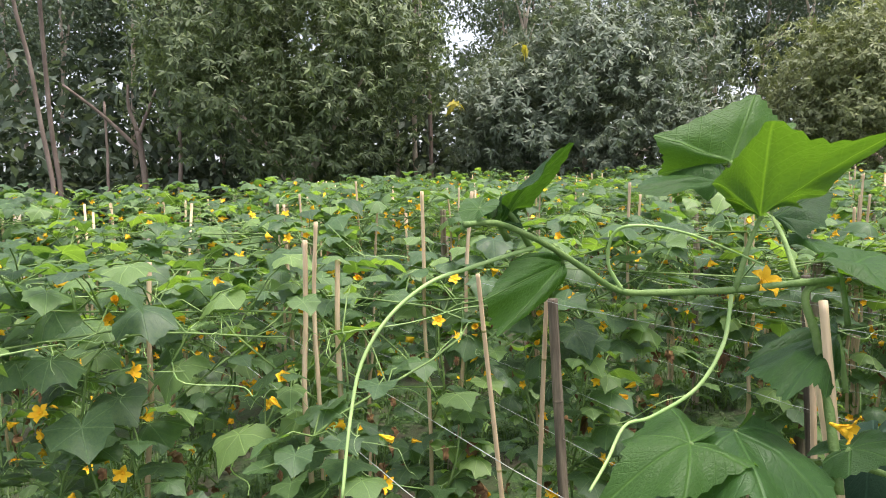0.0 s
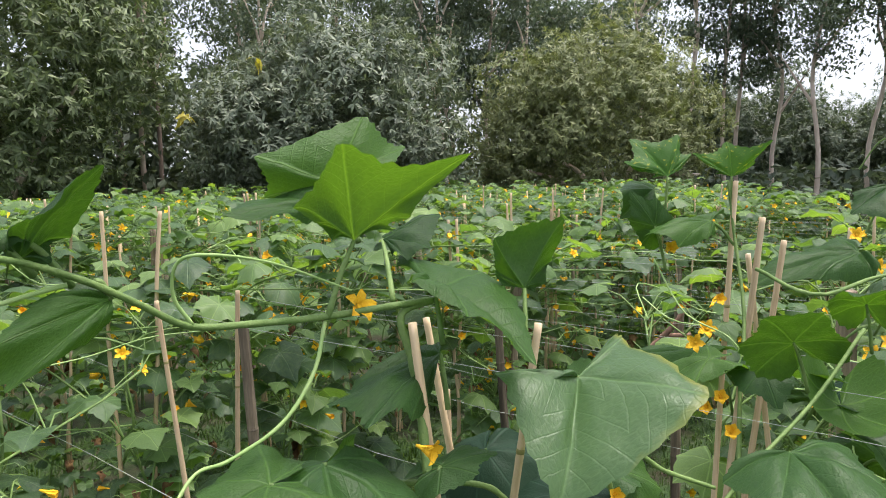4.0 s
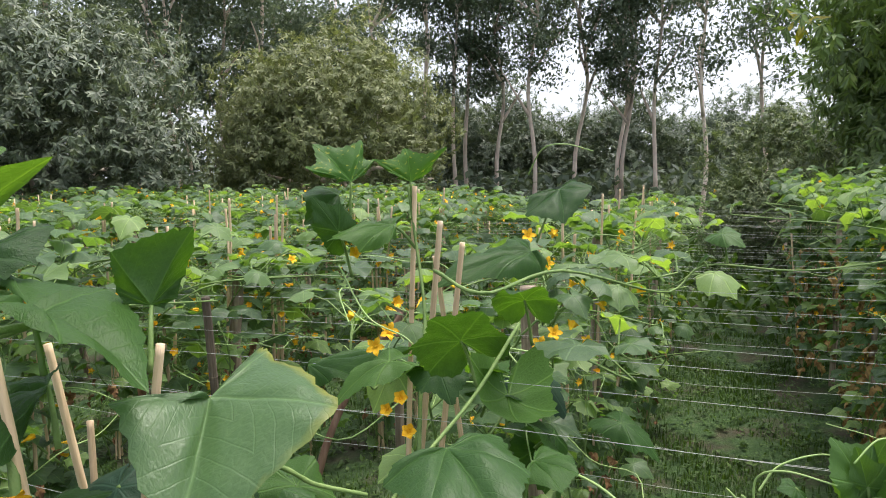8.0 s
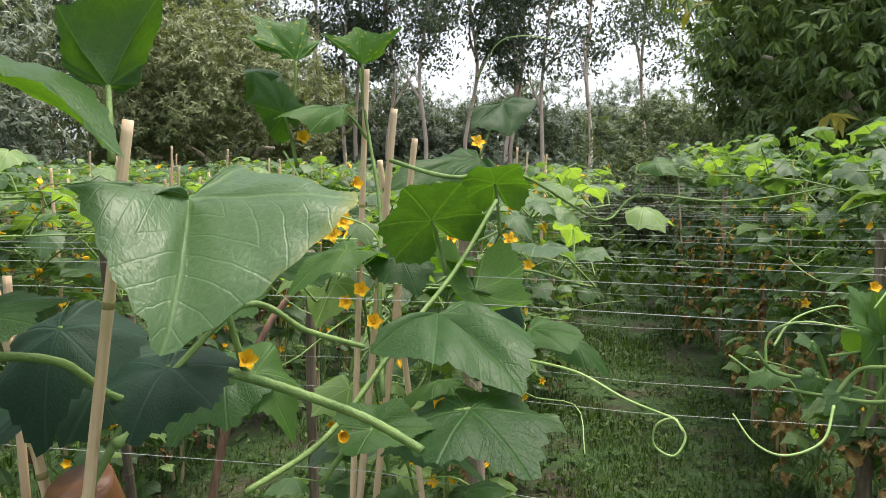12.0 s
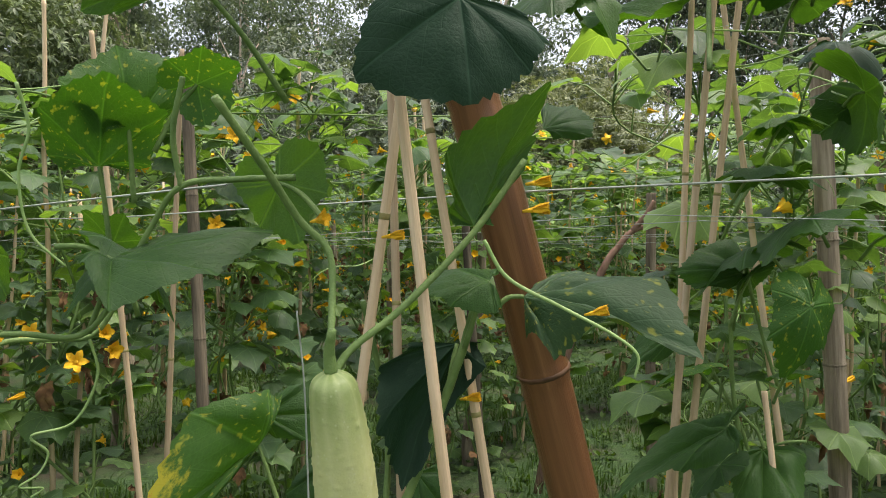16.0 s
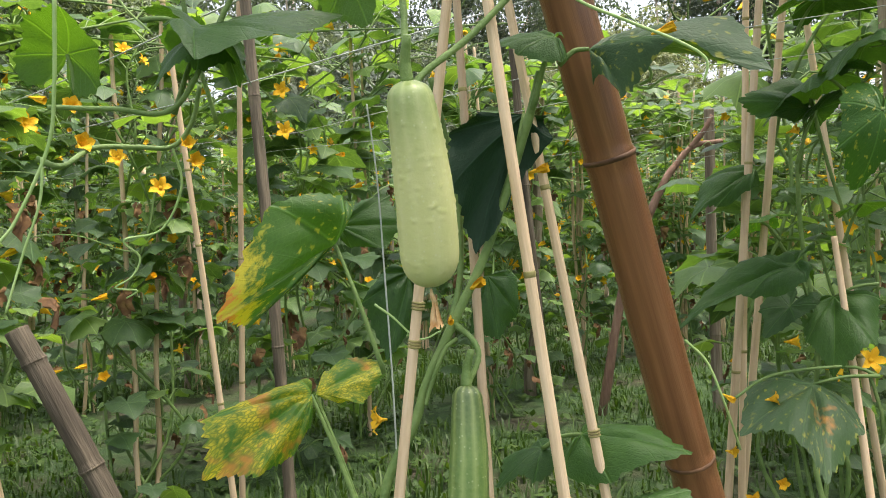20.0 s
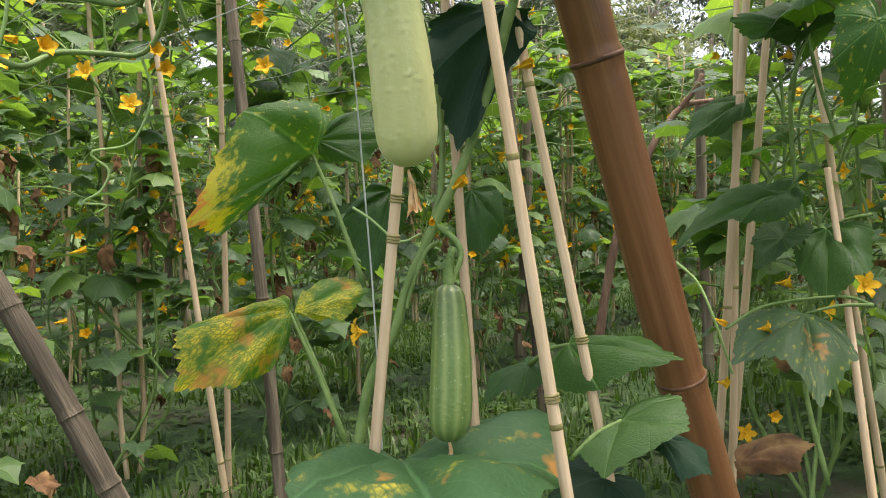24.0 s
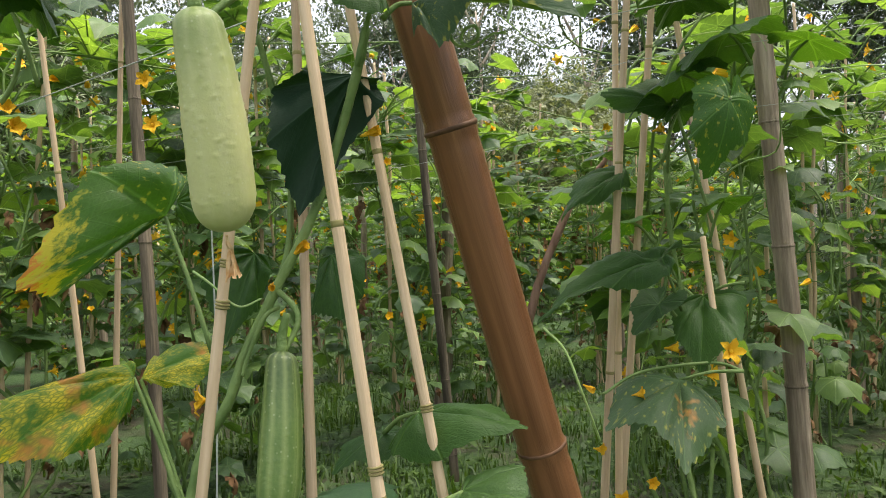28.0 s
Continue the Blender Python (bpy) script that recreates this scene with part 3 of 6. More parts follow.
def grass_patch(x0, x1, y0, y1, count, hmin, hmax, seed):
    g = np.random.default_rng(seed)
    x, y = g.uniform(x0, x1, count), g.uniform(y0, y1, count)
    keep = np.array([noise.noise((a * 1.7, b * 1.7, 3)) > 0.02 + 0.3 * g.uniform(-1, 1) for a, b in zip(x, y)])
    x, y = x[keep], y[keep]
    n = len(x)
    h, a = g.uniform(hmin, hmax, n) * g.uniform(0.5, 1, n), g.uniform(0, 6.28, n)
    w = g.uniform(0.002, 0.005, n)
    lean = g.uniform(0.2, 1.7, n) * h
    dx, dy = np.cos(a), np.sin(a)
    z0 = np.full(n, -0.03)
    v = np.stack([
        np.stack([x - dy * w, y + dx * w, z0], 1), np.stack([x + dy * w, y - dx * w, z0], 1),
        np.stack([x + dx * lean * 0.4 + dy * w * 0.8, y + dy * lean * 0.4 - dx * w * 0.8, h * 0.7], 1),
        np.stack([x + dx * lean * 0.4 - dy * w * 0.8, y + dy * lean * 0.4 + dx * w * 0.8, h * 0.7], 1),
        np.stack([x + dx * lean, y + dy * lean, h], 1)], 1).reshape(-1, 3)
    faces = []
    for i in range(n):
        o = 5 * i
        faces += [(o, o + 1, o + 2, o + 3), (o + 3, o + 2, o + 4)]
    return tagged(new("grass", mesh_of("grass", v, faces, M_GRASS, np.zeros((len(v), 2)))), "short uneven green grass and weeds on damp soil", "grass", kind="stuff")


def weeds(x0, x1, y0, y1, count, seed):
    g = np.random.default_rng(seed)
    n = count
    base = np.stack([g.uniform(x0, x1, n), g.uniform(y0, y1, n), g.uniform(0.0, 0.03, n)], 1)
    P = np.repeat(base, 5, 0) + g.normal(size=(n * 5, 3)) * np.array((0.012, 0.012, 0.004))
    D = g.normal(size=P.shape)
    D[:, 2] = np.abs(D[:, 2]) * 0.5
    L = g.uniform(0.02, 0.05, len(P))
    v, f, uv = leaf_blades(P, D, np.tile((0.0, 0.0, 1.0), (len(P), 1)), L, L * 0.3)
    return tagged(new("weeds", fast_mesh("weeds", v, f, uv, M_GRASS)), "small broad-leaved weeds low on the soil", "weeds", kind="stuff")


grass_patch(-0.6, 1.4, -0.5, 9.0, 52000, 0.015, 0.065, 11)
grass_patch(-5.0, -0.6, -0.5, 6.0, 60000, 0.02, 0.078, 12)

weeds(-5.0, 1.4, -0.4, 8.0, 5200, 13)

# ---- rows of the trellis ----
ROW, FIRST, ROOF = 1.57, -0.42, 1.44


def far_end(x):
    return 8.3 if x > -0.5 else (9.5 if x > -2.2 else (11.5 if x > -4 else 13.5))


fr = np.random.default_rng(42)
FAR_STAKES = []
for r in range(-2, 8):
    x = FIRST - ROW * r if r >= 0 else 1.06 - 1.5 * (r + 1)
    y = -0.9 + fr.uniform(0, 0.3)
    while y < far_end(x):
        hero = r == 0 and -0.3 < y < 1.35
        behind = abs(x) < 1.3 and y < 0.3
        outside = x < -8.0 and y < (-x - 7.4) * 1.2
        bare = r == 0 and y < 1.75
        if not hero and not behind and not outside and not bare and not (x > 0 and y < 1.25):
            side = fr.normal(0, 0.09)
            field_plant(x + side, y, int(fr.integers(8)), float(fr.choice([0, math.pi])) + fr.normal(0, 0.3), fr.uniform(0.98, 1.1) if r < 0 else (fr.uniform(0.92, 1.04) if r == 0 else fr.uniform(0.88, 1.03)), "thin" if r == 0 else ("wall" if r < 0 else "full"))
            for _ in range((int(fr.integers(1, 3)) * (not 1.25 < y < 2.7) if r == 0 else (int(fr.integers(2, 5)) if fr.uniform() < 0.58 else 0)) if y > 0.4 or x < -3 else 1):
                spot = (x + side + fr.normal(0, 0.02), y + fr.normal(0, 0.02), fr.normal(0, 2.0), fr.normal(0, 2.0), int(fr.integers(4)))
                if x > -4.0 and y < 6.5:
                    stake(*spot)
                else:
                    FAR_STAKES.append(spot)
        y += fr.uniform(0.42, 0.6)
    for y in np.arange(2.08 + (0.9 * (r % 2)), far_end(x), 2.1):
        spot = (x + fr.normal(0, 0.05), y, fr.normal(0, 2), fr.normal(0, 2), int(fr.integers(3)))
        if r != 0 or y > 3:
            post(*spot)


far = Bag()
for sx, sy, lx, ly, kind in FAR_STAKES:
    lean = pose(sx, sy, 0, -ly, lx, 0)
    v, f = tube([lean @ Vector((0, 0, q)) for q in (-0.05, 0.8, 1.38 + 0.06 * kind)], [0.0095, 0.009, 0.0085], 5)
    far.add(v, f)
tagged(new("bamboo_stakes", far.mesh("bamboo_stakes", M_STICK)), "rows of pale split-bamboo stakes far down the field", "stakes", kind="stuff")


def string(y, z, x0, x1, sag, r, g):
    xs = np.linspace(x0, x1, 25)
    pts = [(x, y + 0.012 * math.sin(x * 1.1 + y * 7), z - sag * (0.5 - 0.5 * math.cos(2 * math.pi * (x - FIRST) / ROW)) + g.normal(0, 0.002)) for x in xs]
    ob = tagged(new("nylon_string", mesh_of("nylon_string", *tube(pts, r, 4, False), M_STRING)), "thin pale nylon string stretched level across the trellis", "string", "strings of the trellis")
    return ob


y = 1.12
while y < 13.3:
    string(y, ROOF + fr.normal(0, 0.012), -14.0 if y > 1 else -10.0, 1.9 if y < 8.3 else -2.2, 0.02, 0.00042, fr)
    y += fr.uniform(0.2, 0.25)
for y in (1.15, 1.42, 1.93, 2.2, 2.9, 3.6, 4.4, 5.3, 6.3, 7.4):
    string(y, 1.06, -10.0, 1.6, 0.03, 0.0006, fr)
string(0.88, 1.08, -10.0, 1.6, 0.01, 0.0012, fr)
string(0.6, 1.08, -10.0, -0.55, 0.01, 0.0013, fr)

# ---- trees ----
def lumpy_points(g, n, centre, radii, lumps, inner=0.25):
    """Points near the skin of a crown made of overlapping lumps."""
    c = np.array(centre)
    rad = np.array(radii)
    dirs = g.normal(size=(lumps, 3))
    dirs[:, 2] = dirs[:, 2] * 0.8 + 0.15
    dirs /= np.linalg.norm(dirs, axis=1)[:, None]
    mids = c + dirs * rad * g.uniform(0.5, 0.85, (lumps, 1))
    size = g.uniform(0.24, 0.42, lumps) * rad.mean()
    which = g.integers(0, lumps, n)
    d = g.normal(size=(n, 3))
    d[:, 2] += 0.25
    d /= np.linalg.norm(d, axis=1)[:, None]
    depth = np.where(g.uniform(size=n) < inner, g.uniform(0.3, 0.9, n), g.uniform(0.85, 1.08, n))
    p = mids[which] + d * (size[which] * depth)[:, None]
    # draw the tufts together into small clumps with gaps between
    heart = p[g.integers(0, n, n // 26)]
    near = g.integers(0, len(heart), n)
    for k in range(40):
        other = g.integers(0, len(heart), n)
        closer = np.linalg.norm(heart[other] - p, axis=1) < np.linalg.norm(heart[near] - p, axis=1)
        near = np.where(closer, other, near)
    gap = heart[near] - p
    far = np.linalg.norm(gap, axis=1)[:, None]
    return p + gap * np.where(far < 1.1, 0.55, 0.0), d


def broad_crown(name, seed, radii, lumps, rosettes, material, leaf=(0.115, 0.2), per=8, hang=0.45, wide=0.14):
    """Whorls of drooping leaves, each round the end of a twig that points out of the crown."""
    g = np.random.default_rng(seed)
    p, d = lumpy_points(g, rosettes, (0, 0, 0), radii, lumps)
    P = np.repeat(p, per, 0)
    twig = np.repeat(d, per, 0)
    flat = np.cross(twig, np.tile((0.31, 0.17, 0.93), (len(P), 1)))
    flat /= np.linalg.norm(flat, axis=1)[:, None] + 1e-9
    other = np.cross(twig, flat)
    turn = (np.tile(np.arange(per) * 6.2832 / per, len(p)) + g.uniform(0, 0.7, len(P)))[:, None]
    D = twig * g.uniform(0.2, 0.8, (len(P), 1)) + (np.cos(turn) * flat + np.sin(turn) * other) + g.normal(size=(len(P), 3)) * 0.15
    D[:, 2] -= hang
    up = np.repeat(d, per, 0) + np.array((0, 0, 0.8)) + g.normal(size=(len(P), 3)) * 0.2
    L = g.uniform(*leaf, len(P))
    v, f, uv = leaf_blades(P, D, up, L, L * wide)
    return fast_mesh(name, v, f, uv, material)


def limbs(g, base, top_z, spread, count, r0):
    """A leaning trunk that forks into limbs."""
    b = Bag()
    fork = np.array(base) + (g.normal(0, 0.15), g.normal(0, 0.15), top_z * 0.3)
    b.add(*tube(smooth_line([base, (np.array(base) + fork) / 2 + g.normal(0, 0.05, 3), fork], 8), np.linspace(r0 * 1.2, r0 * 0.85, 8), 9))
    for i in range(count):
        a = 6.28 * i / count + g.uniform(-0.4, 0.4)
        end = fork + (spread * math.cos(a), spread * math.sin(a), top_z * g.uniform(0.35, 0.6))
        mid = (fork + end) / 2 + g.normal(0, 0.2, 3) + (0, 0, 0.3)
        b.add(*tube(smooth_line([fork + (0, 0, -0.1), mid, end], 10), np.linspace(r0 * 0.6, r0 * 0.15, 10), 7))
    return b.mesh("trunk", M_BARK)


def broad_tree(x, y, crown, z, seed, label, scale=1.0, turn=0.0, r0=0.16, spread=2.0):
    root = tagged(new("mango_tree"), label, "tree")
    root.matrix_basis = Matrix.Translation((x, y, 0)) @ Matrix.Rotation(turn, 4, "Z") @ Matrix.Scale(scale, 4)
    put("trunk", limbs(np.random.default_rng(seed), (0, 0, -0.1), z, spread, 6, r0), root)
    tagged(put("crown", crown, root, Matrix.Translation((0, 0, z))), kind="stuff")
    return root


def flush(tree, p, seed, count=9, size=0.2):
    """A tuft of young yellow leaves on a tree."""
    g = np.random.default_rng(seed)
    at = tree.matrix_basis.inverted() @ Vector(p)
    P = np.tile(np.array(at), (count, 1)) + g.normal(size=(count, 3)) * 0.03
    D = g.normal(size=P.shape) * 0.8
    D[:, 2] -= 0.9
    L = g.uniform(0.7, 1.2, count) * size
    v, f, uv = leaf_blades(P, D, np.tile((0.1, -0.6, 0.8), (count, 1)), L, L * 0.16)
    put("young_shoot", fast_mesh("young_shoot", v, f, uv, M_FLUSH), tree, label="drooping young yellow leaves")


CR_DARK = broad_crown("crown", 1, (3.6, 3.4, 3.4), 54, 9000, M_MANGO)
CR_GREY = broad_crown("crown", 2, (3.9, 3.2, 2.5), 50, 9000, M_MANGO_GREY)
CR_OLIVE = broad_crown("crown", 3, (3.3, 3.0, 2.4), 46, 9500, M_MANGO_OLIVE, leaf=(0.10, 0.165))
CR_FAR = broad_crown("crown", 6, (3.6, 3.4, 3.4), 46, 5200, M_TALL, leaf=(0.14, 0.24))
CR_NEAR = broad_crown("crown", 4, (3.4, 3.2, 2.9), 54, 12500, M_MANGO_LIT, leaf=(0.12, 0.2), per=9, hang=0.75, wide=0.12)


def at_bearing(deg, dist, x0=0.15, y0=0.0):
    """Bearing in degrees to the left of the rows' direction."""
    return x0 - dist * math.sin(radians(deg)), y0 + dist * math.cos(radians(deg))


x, y = at_bearing(71, 16.5)
broad_tree(x, y, CR_DARK, 4.3, 1, "large dark green mango tree with dense drooping leaves", 1.0, 0.5)
x, y = at_bearing(48.5, 17.5)
grey_mango = broad_tree(x, y, CR_GREY, 2.7, 2, "broad mango tree at the field edge, sky sheen coloured into its grey-green leaves", 1.0, 2.4)
x, y = at_bearing(29, 18.5)
broad_tree(x, y, CR_OLIVE, 2.7, 3, "olive-green mango tree with dense rounded crown", 1.0, 1.3)
right_mango = broad_tree(3.75, 10.6, CR_NEAR, 3.4, 4, "large green mango tree close behind the rows", 1.0, 0.2)
broad_tree(1.3, 13.6, CR_DARK, 2.6, 5, "low dark green bushy tree behind the rows", 0.5, 4.0, 0.3)


for deg, dist, size, turn in ((26, 31, 1.1, 0), (21.5, 33, 0.85, 1), (17.5, 30, 1.0, 2), (13.5, 34, 0.8, 3), (10.5, 30, 0.72, 3.6), (6.5, 32, 0.95, 4), (3, 36, 0.7, 5), (-2, 34, 0.95, 2.4), (-7, 33, 0.8, 1), (-13, 30, 0.9, 2)):
    x, y = at_bearing(deg, dist)
    broad_tree(x, y, CR_FAR, 2.4, 9, "low dark tree in the distance behind slender trunks", size, turn)


flush(right_mango, (2.17, 8.15, 2.12), 1, 10, 0.26)
flush(right_mango, (0.85, 8.94, 3.33), 2, 8, 0.24)
flush(grey_mango, (-12.64, 7.73, 2.97), 3, 12, 0.3)
flush(grey_mango, (-11.96, 8.88, 4.03), 4, 10, 0.3)


def tall_crown(seed, n):
    """Loose sprays of small leaves, dense above and thin below."""
    g = np.random.default_rng(seed)
    ps = []
    sprays = 46
    for k in range(sprays):
        z = -3.4 + 6.2 * g.beta(2.0, 1.1)
        w = 1.15 * (1.25 - abs(z - 0.4) / 4)
        c = np.array((g.normal(0, 0.8) * w, g.normal(0, 0.8) * w, z))
        m = n // sprays
        d = g.normal(size=(m, 3)) * np.array((0.34, 0.34, 0.2)) * g.uniform(0.6, 1.3)
        ps.append(c + d)
    P = np.concatenate(ps)
    D = g.normal(size=P.shape)
    D[:, 2] -= 0.5
    L = g.uniform(0.09, 0.19, len(P))
    v, f, uv = leaf_blades(P, D, g.normal(size=P.shape) * 0.5 + np.array((0, 0, 1.0)), L, L * 0.24)
    return fast_mesh("crown", v, f, uv, M_TALL)


def tall_trunk(seed, height):
    g = np.random.default_rng(seed)
    b = Bag()
    lean = g.normal(0, 0.35, 2)
    pts = [(0, 0, -0.1)]
    for q in (0.25, 0.5, 0.75, 1.0):
        pts.append((lean[0] * q + g.normal(0, 0.12), lean[1] * q + g.normal(0, 0.12), height * q))
    line = smooth_line(pts, 16)
    b.add(*tube(line, np.linspace(0.075, 0.025, 16), 8))
    for k in range(5):
        i = int(g.integers(6, 15))
        a = g.uniform(0, 6.28)
        end = line[i] + np.array((math.cos(a) * g.uniform(0.5, 1.1), math.sin(a) * g.uniform(0.5, 1.1), g.uniform(1.2, 2.2)))
        b.add(*tube(smooth_line([line[i], (line[i] + end) / 2 + g.normal(0, 0.1, 3), end], 7), np.linspace(0.055, 0.015, 7), 6))
    return b.mesh("trunk", M_BARK)


TALL_CROWNS = [tall_crown(30 + k, 7600) for k in range(4)]
TALL_TRUNKS = [tall_trunk(50 + k, 8.5) for k in range(5)]
tg = np.random.default_rng(5)


def tall_tree(deg, dist, scale, low=0.0):
    x, y = at_bearing(deg, dist)
    root = tagged(new("timber_tree"), "tall slender tree with bare pale trunk and high crown", "tree", "timber trees behind the field")
    root.matrix_basis = Matrix.Translation((x, y, 0)) @ Matrix.Rotation(tg.uniform(0, 6.28), 4, "Z") @ Matrix.Scale(scale, 4)
    put("trunk", TALL_TRUNKS[int(tg.integers(5))], root)
    tagged(put("crown", TALL_CROWNS[int(tg.integers(4))], root, Matrix.Translation((0, 0, 6.6 + low))), kind="stuff")


for deg in (88, 86, 81, 79, 76, 63, 61, 53, 42, 40, 37, 33):
    tall_tree(deg + tg.uniform(-0.5, 0.5), tg.uniform(20, 24), tg.uniform(0.95, 1.15))
for deg in (25.5, 21.7, 19.4, 18.5, 16.4, 13.9, 10.7, 7.9, 7.3, 5.0, 2.2, -2.5):
    tall_tree(deg + tg.uniform(-0.15, 0.15), tg.uniform(21, 25), tg.uniform(0.95, 1.1), 0.9)
for k in range(27):
    deg = 97 - k * 2.75 + tg.uniform(-1, 1)
    if not (55.5 < deg < 59.5 or 44.5 < deg < 47.5):
        tall_tree(deg, tg.uniform(27, 34), tg.uniform(1.0, 1.35), tg.uniform(-1.6, 0))

def thicket(deg0, deg1, dist, seed, count, height, material):
    """Low dense undergrowth along the edge of the wood."""
    g = np.random.default_rng(seed)
    a = np.radians(g.uniform(deg0, deg1, count))
    dd = dist + g.normal(0, 1.2, count)
    z = height * g.beta(1.3, 1.6, count)
    P = np.stack([0.15 - dd * np.sin(a), dd * np.cos(a), z], 1)
    D = g.normal(size=P.shape)
    D[:, 2] -= 0.3
    L = g.uniform(0.2, 0.42, count)
    v, f, uv = leaf_blades(P, D, g.normal(size=P.shape) * 0.5 + np.array((0, 0, 1.0)), L, L * 0.26)
    return tagged(new("undergrowth", fast_mesh("undergrowth", v, f, uv, material)), "dark dense undergrowth at the edge of the wood", "bushes", kind="stuff")


def rough_edge(count, seed):
    g = np.random.default_rng(seed)
    x = g.uniform(-17, 7, count)
    y = g.uniform(8.4, 21, count)
    keep = np.array([b > far_end(a) for a, b in zip(x, y)])
    P = np.stack([x, y, 0.75 * g.beta(1, 2.2, count)], 1)[keep]
    D = g.normal(size=P.shape)
    D[:, 2] += 0.2
    L = g.uniform(0.1, 0.26, len(P))
    v, f, uv = leaf_blades(P, D, g.normal(size=P.shape) * 0.5 + np.array((0, 0, 1.0)), L, L * 0.2)
    return tagged(new("rough_growth", fast_mesh("rough_growth", v, f, uv, M_GRASS)), "rough weeds and low scrub past the ends of the rows", "scrub", kind="stuff")


rough_edge(34000, 75)
thicket(-40, 105, 25, 71, 22000, 2.0, M_TALL)
thicket(50, 105, 21, 72, 18000, 4.6, M_TALL)
thicket(30, 105, 32, 73, 16000, 6.2, M_TALL)
thicket(-40, 31, 38, 74, 14000, 3.8, M_TALL)

# ---- the plants beside the camera, leaf by leaf ----
def root_at(x, y, label):
    ob = tagged(new("cucumber_plant"), label, "plant", "cucumber plants in the field")
    ob.location = (x, y, 0)
    return ob


def local(root, p):
    return np.array(p) - np.array(root.location)


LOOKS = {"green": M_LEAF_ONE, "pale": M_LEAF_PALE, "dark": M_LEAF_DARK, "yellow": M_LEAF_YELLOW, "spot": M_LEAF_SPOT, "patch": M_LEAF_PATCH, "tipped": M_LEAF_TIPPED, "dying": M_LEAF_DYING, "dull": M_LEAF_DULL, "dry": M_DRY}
LEAF_CACHE = {}


def leaf(root, stalk, tip, face, wide, look_name, kind, base=None):
    """One blade from its stalk to its tip, with its petiole."""
    s, e = Vector(local(root, stalk)), Vector(local(root, tip))
    if (kind, look_name) not in LEAF_CACHE:
        LEAF_CACHE[kind, look_name] = mesh_of("leaf", *FINE[kind][:2], LOOKS[look_name], FINE[kind][2])
    m = frame_of(s, e - s, Vector(face), (e - s).length / 1.08) @ Matrix.Diagonal((wide, 1, 1, 1))
    note = {"yellow": "yellowing leaf with brown dry patches", "spot": "leaf with pale yellow spots", "patch": "broad green leaf with dry orange patches", "dark": "leaf with shade put into its dark green", "pale": "fresh pale green leaf"}
    put("leaf", LEAF_CACHE[kind, look_name], root, m, note.get(look_name, ""))
    if base is None:
        b = s - (e - s).normalized() * 0.05 + Vector((0, 0, -0.05))
    else:
        b = Vector(local(root, base))
    line = smooth_line([b, (b + s) / 2 + Vector((0, 0, 0.008)), s], 9)
    put("petiole", mesh_of("petiole", *tube(line, np.linspace(0.0032, 0.0022, 9), 7), M_STEM), root)


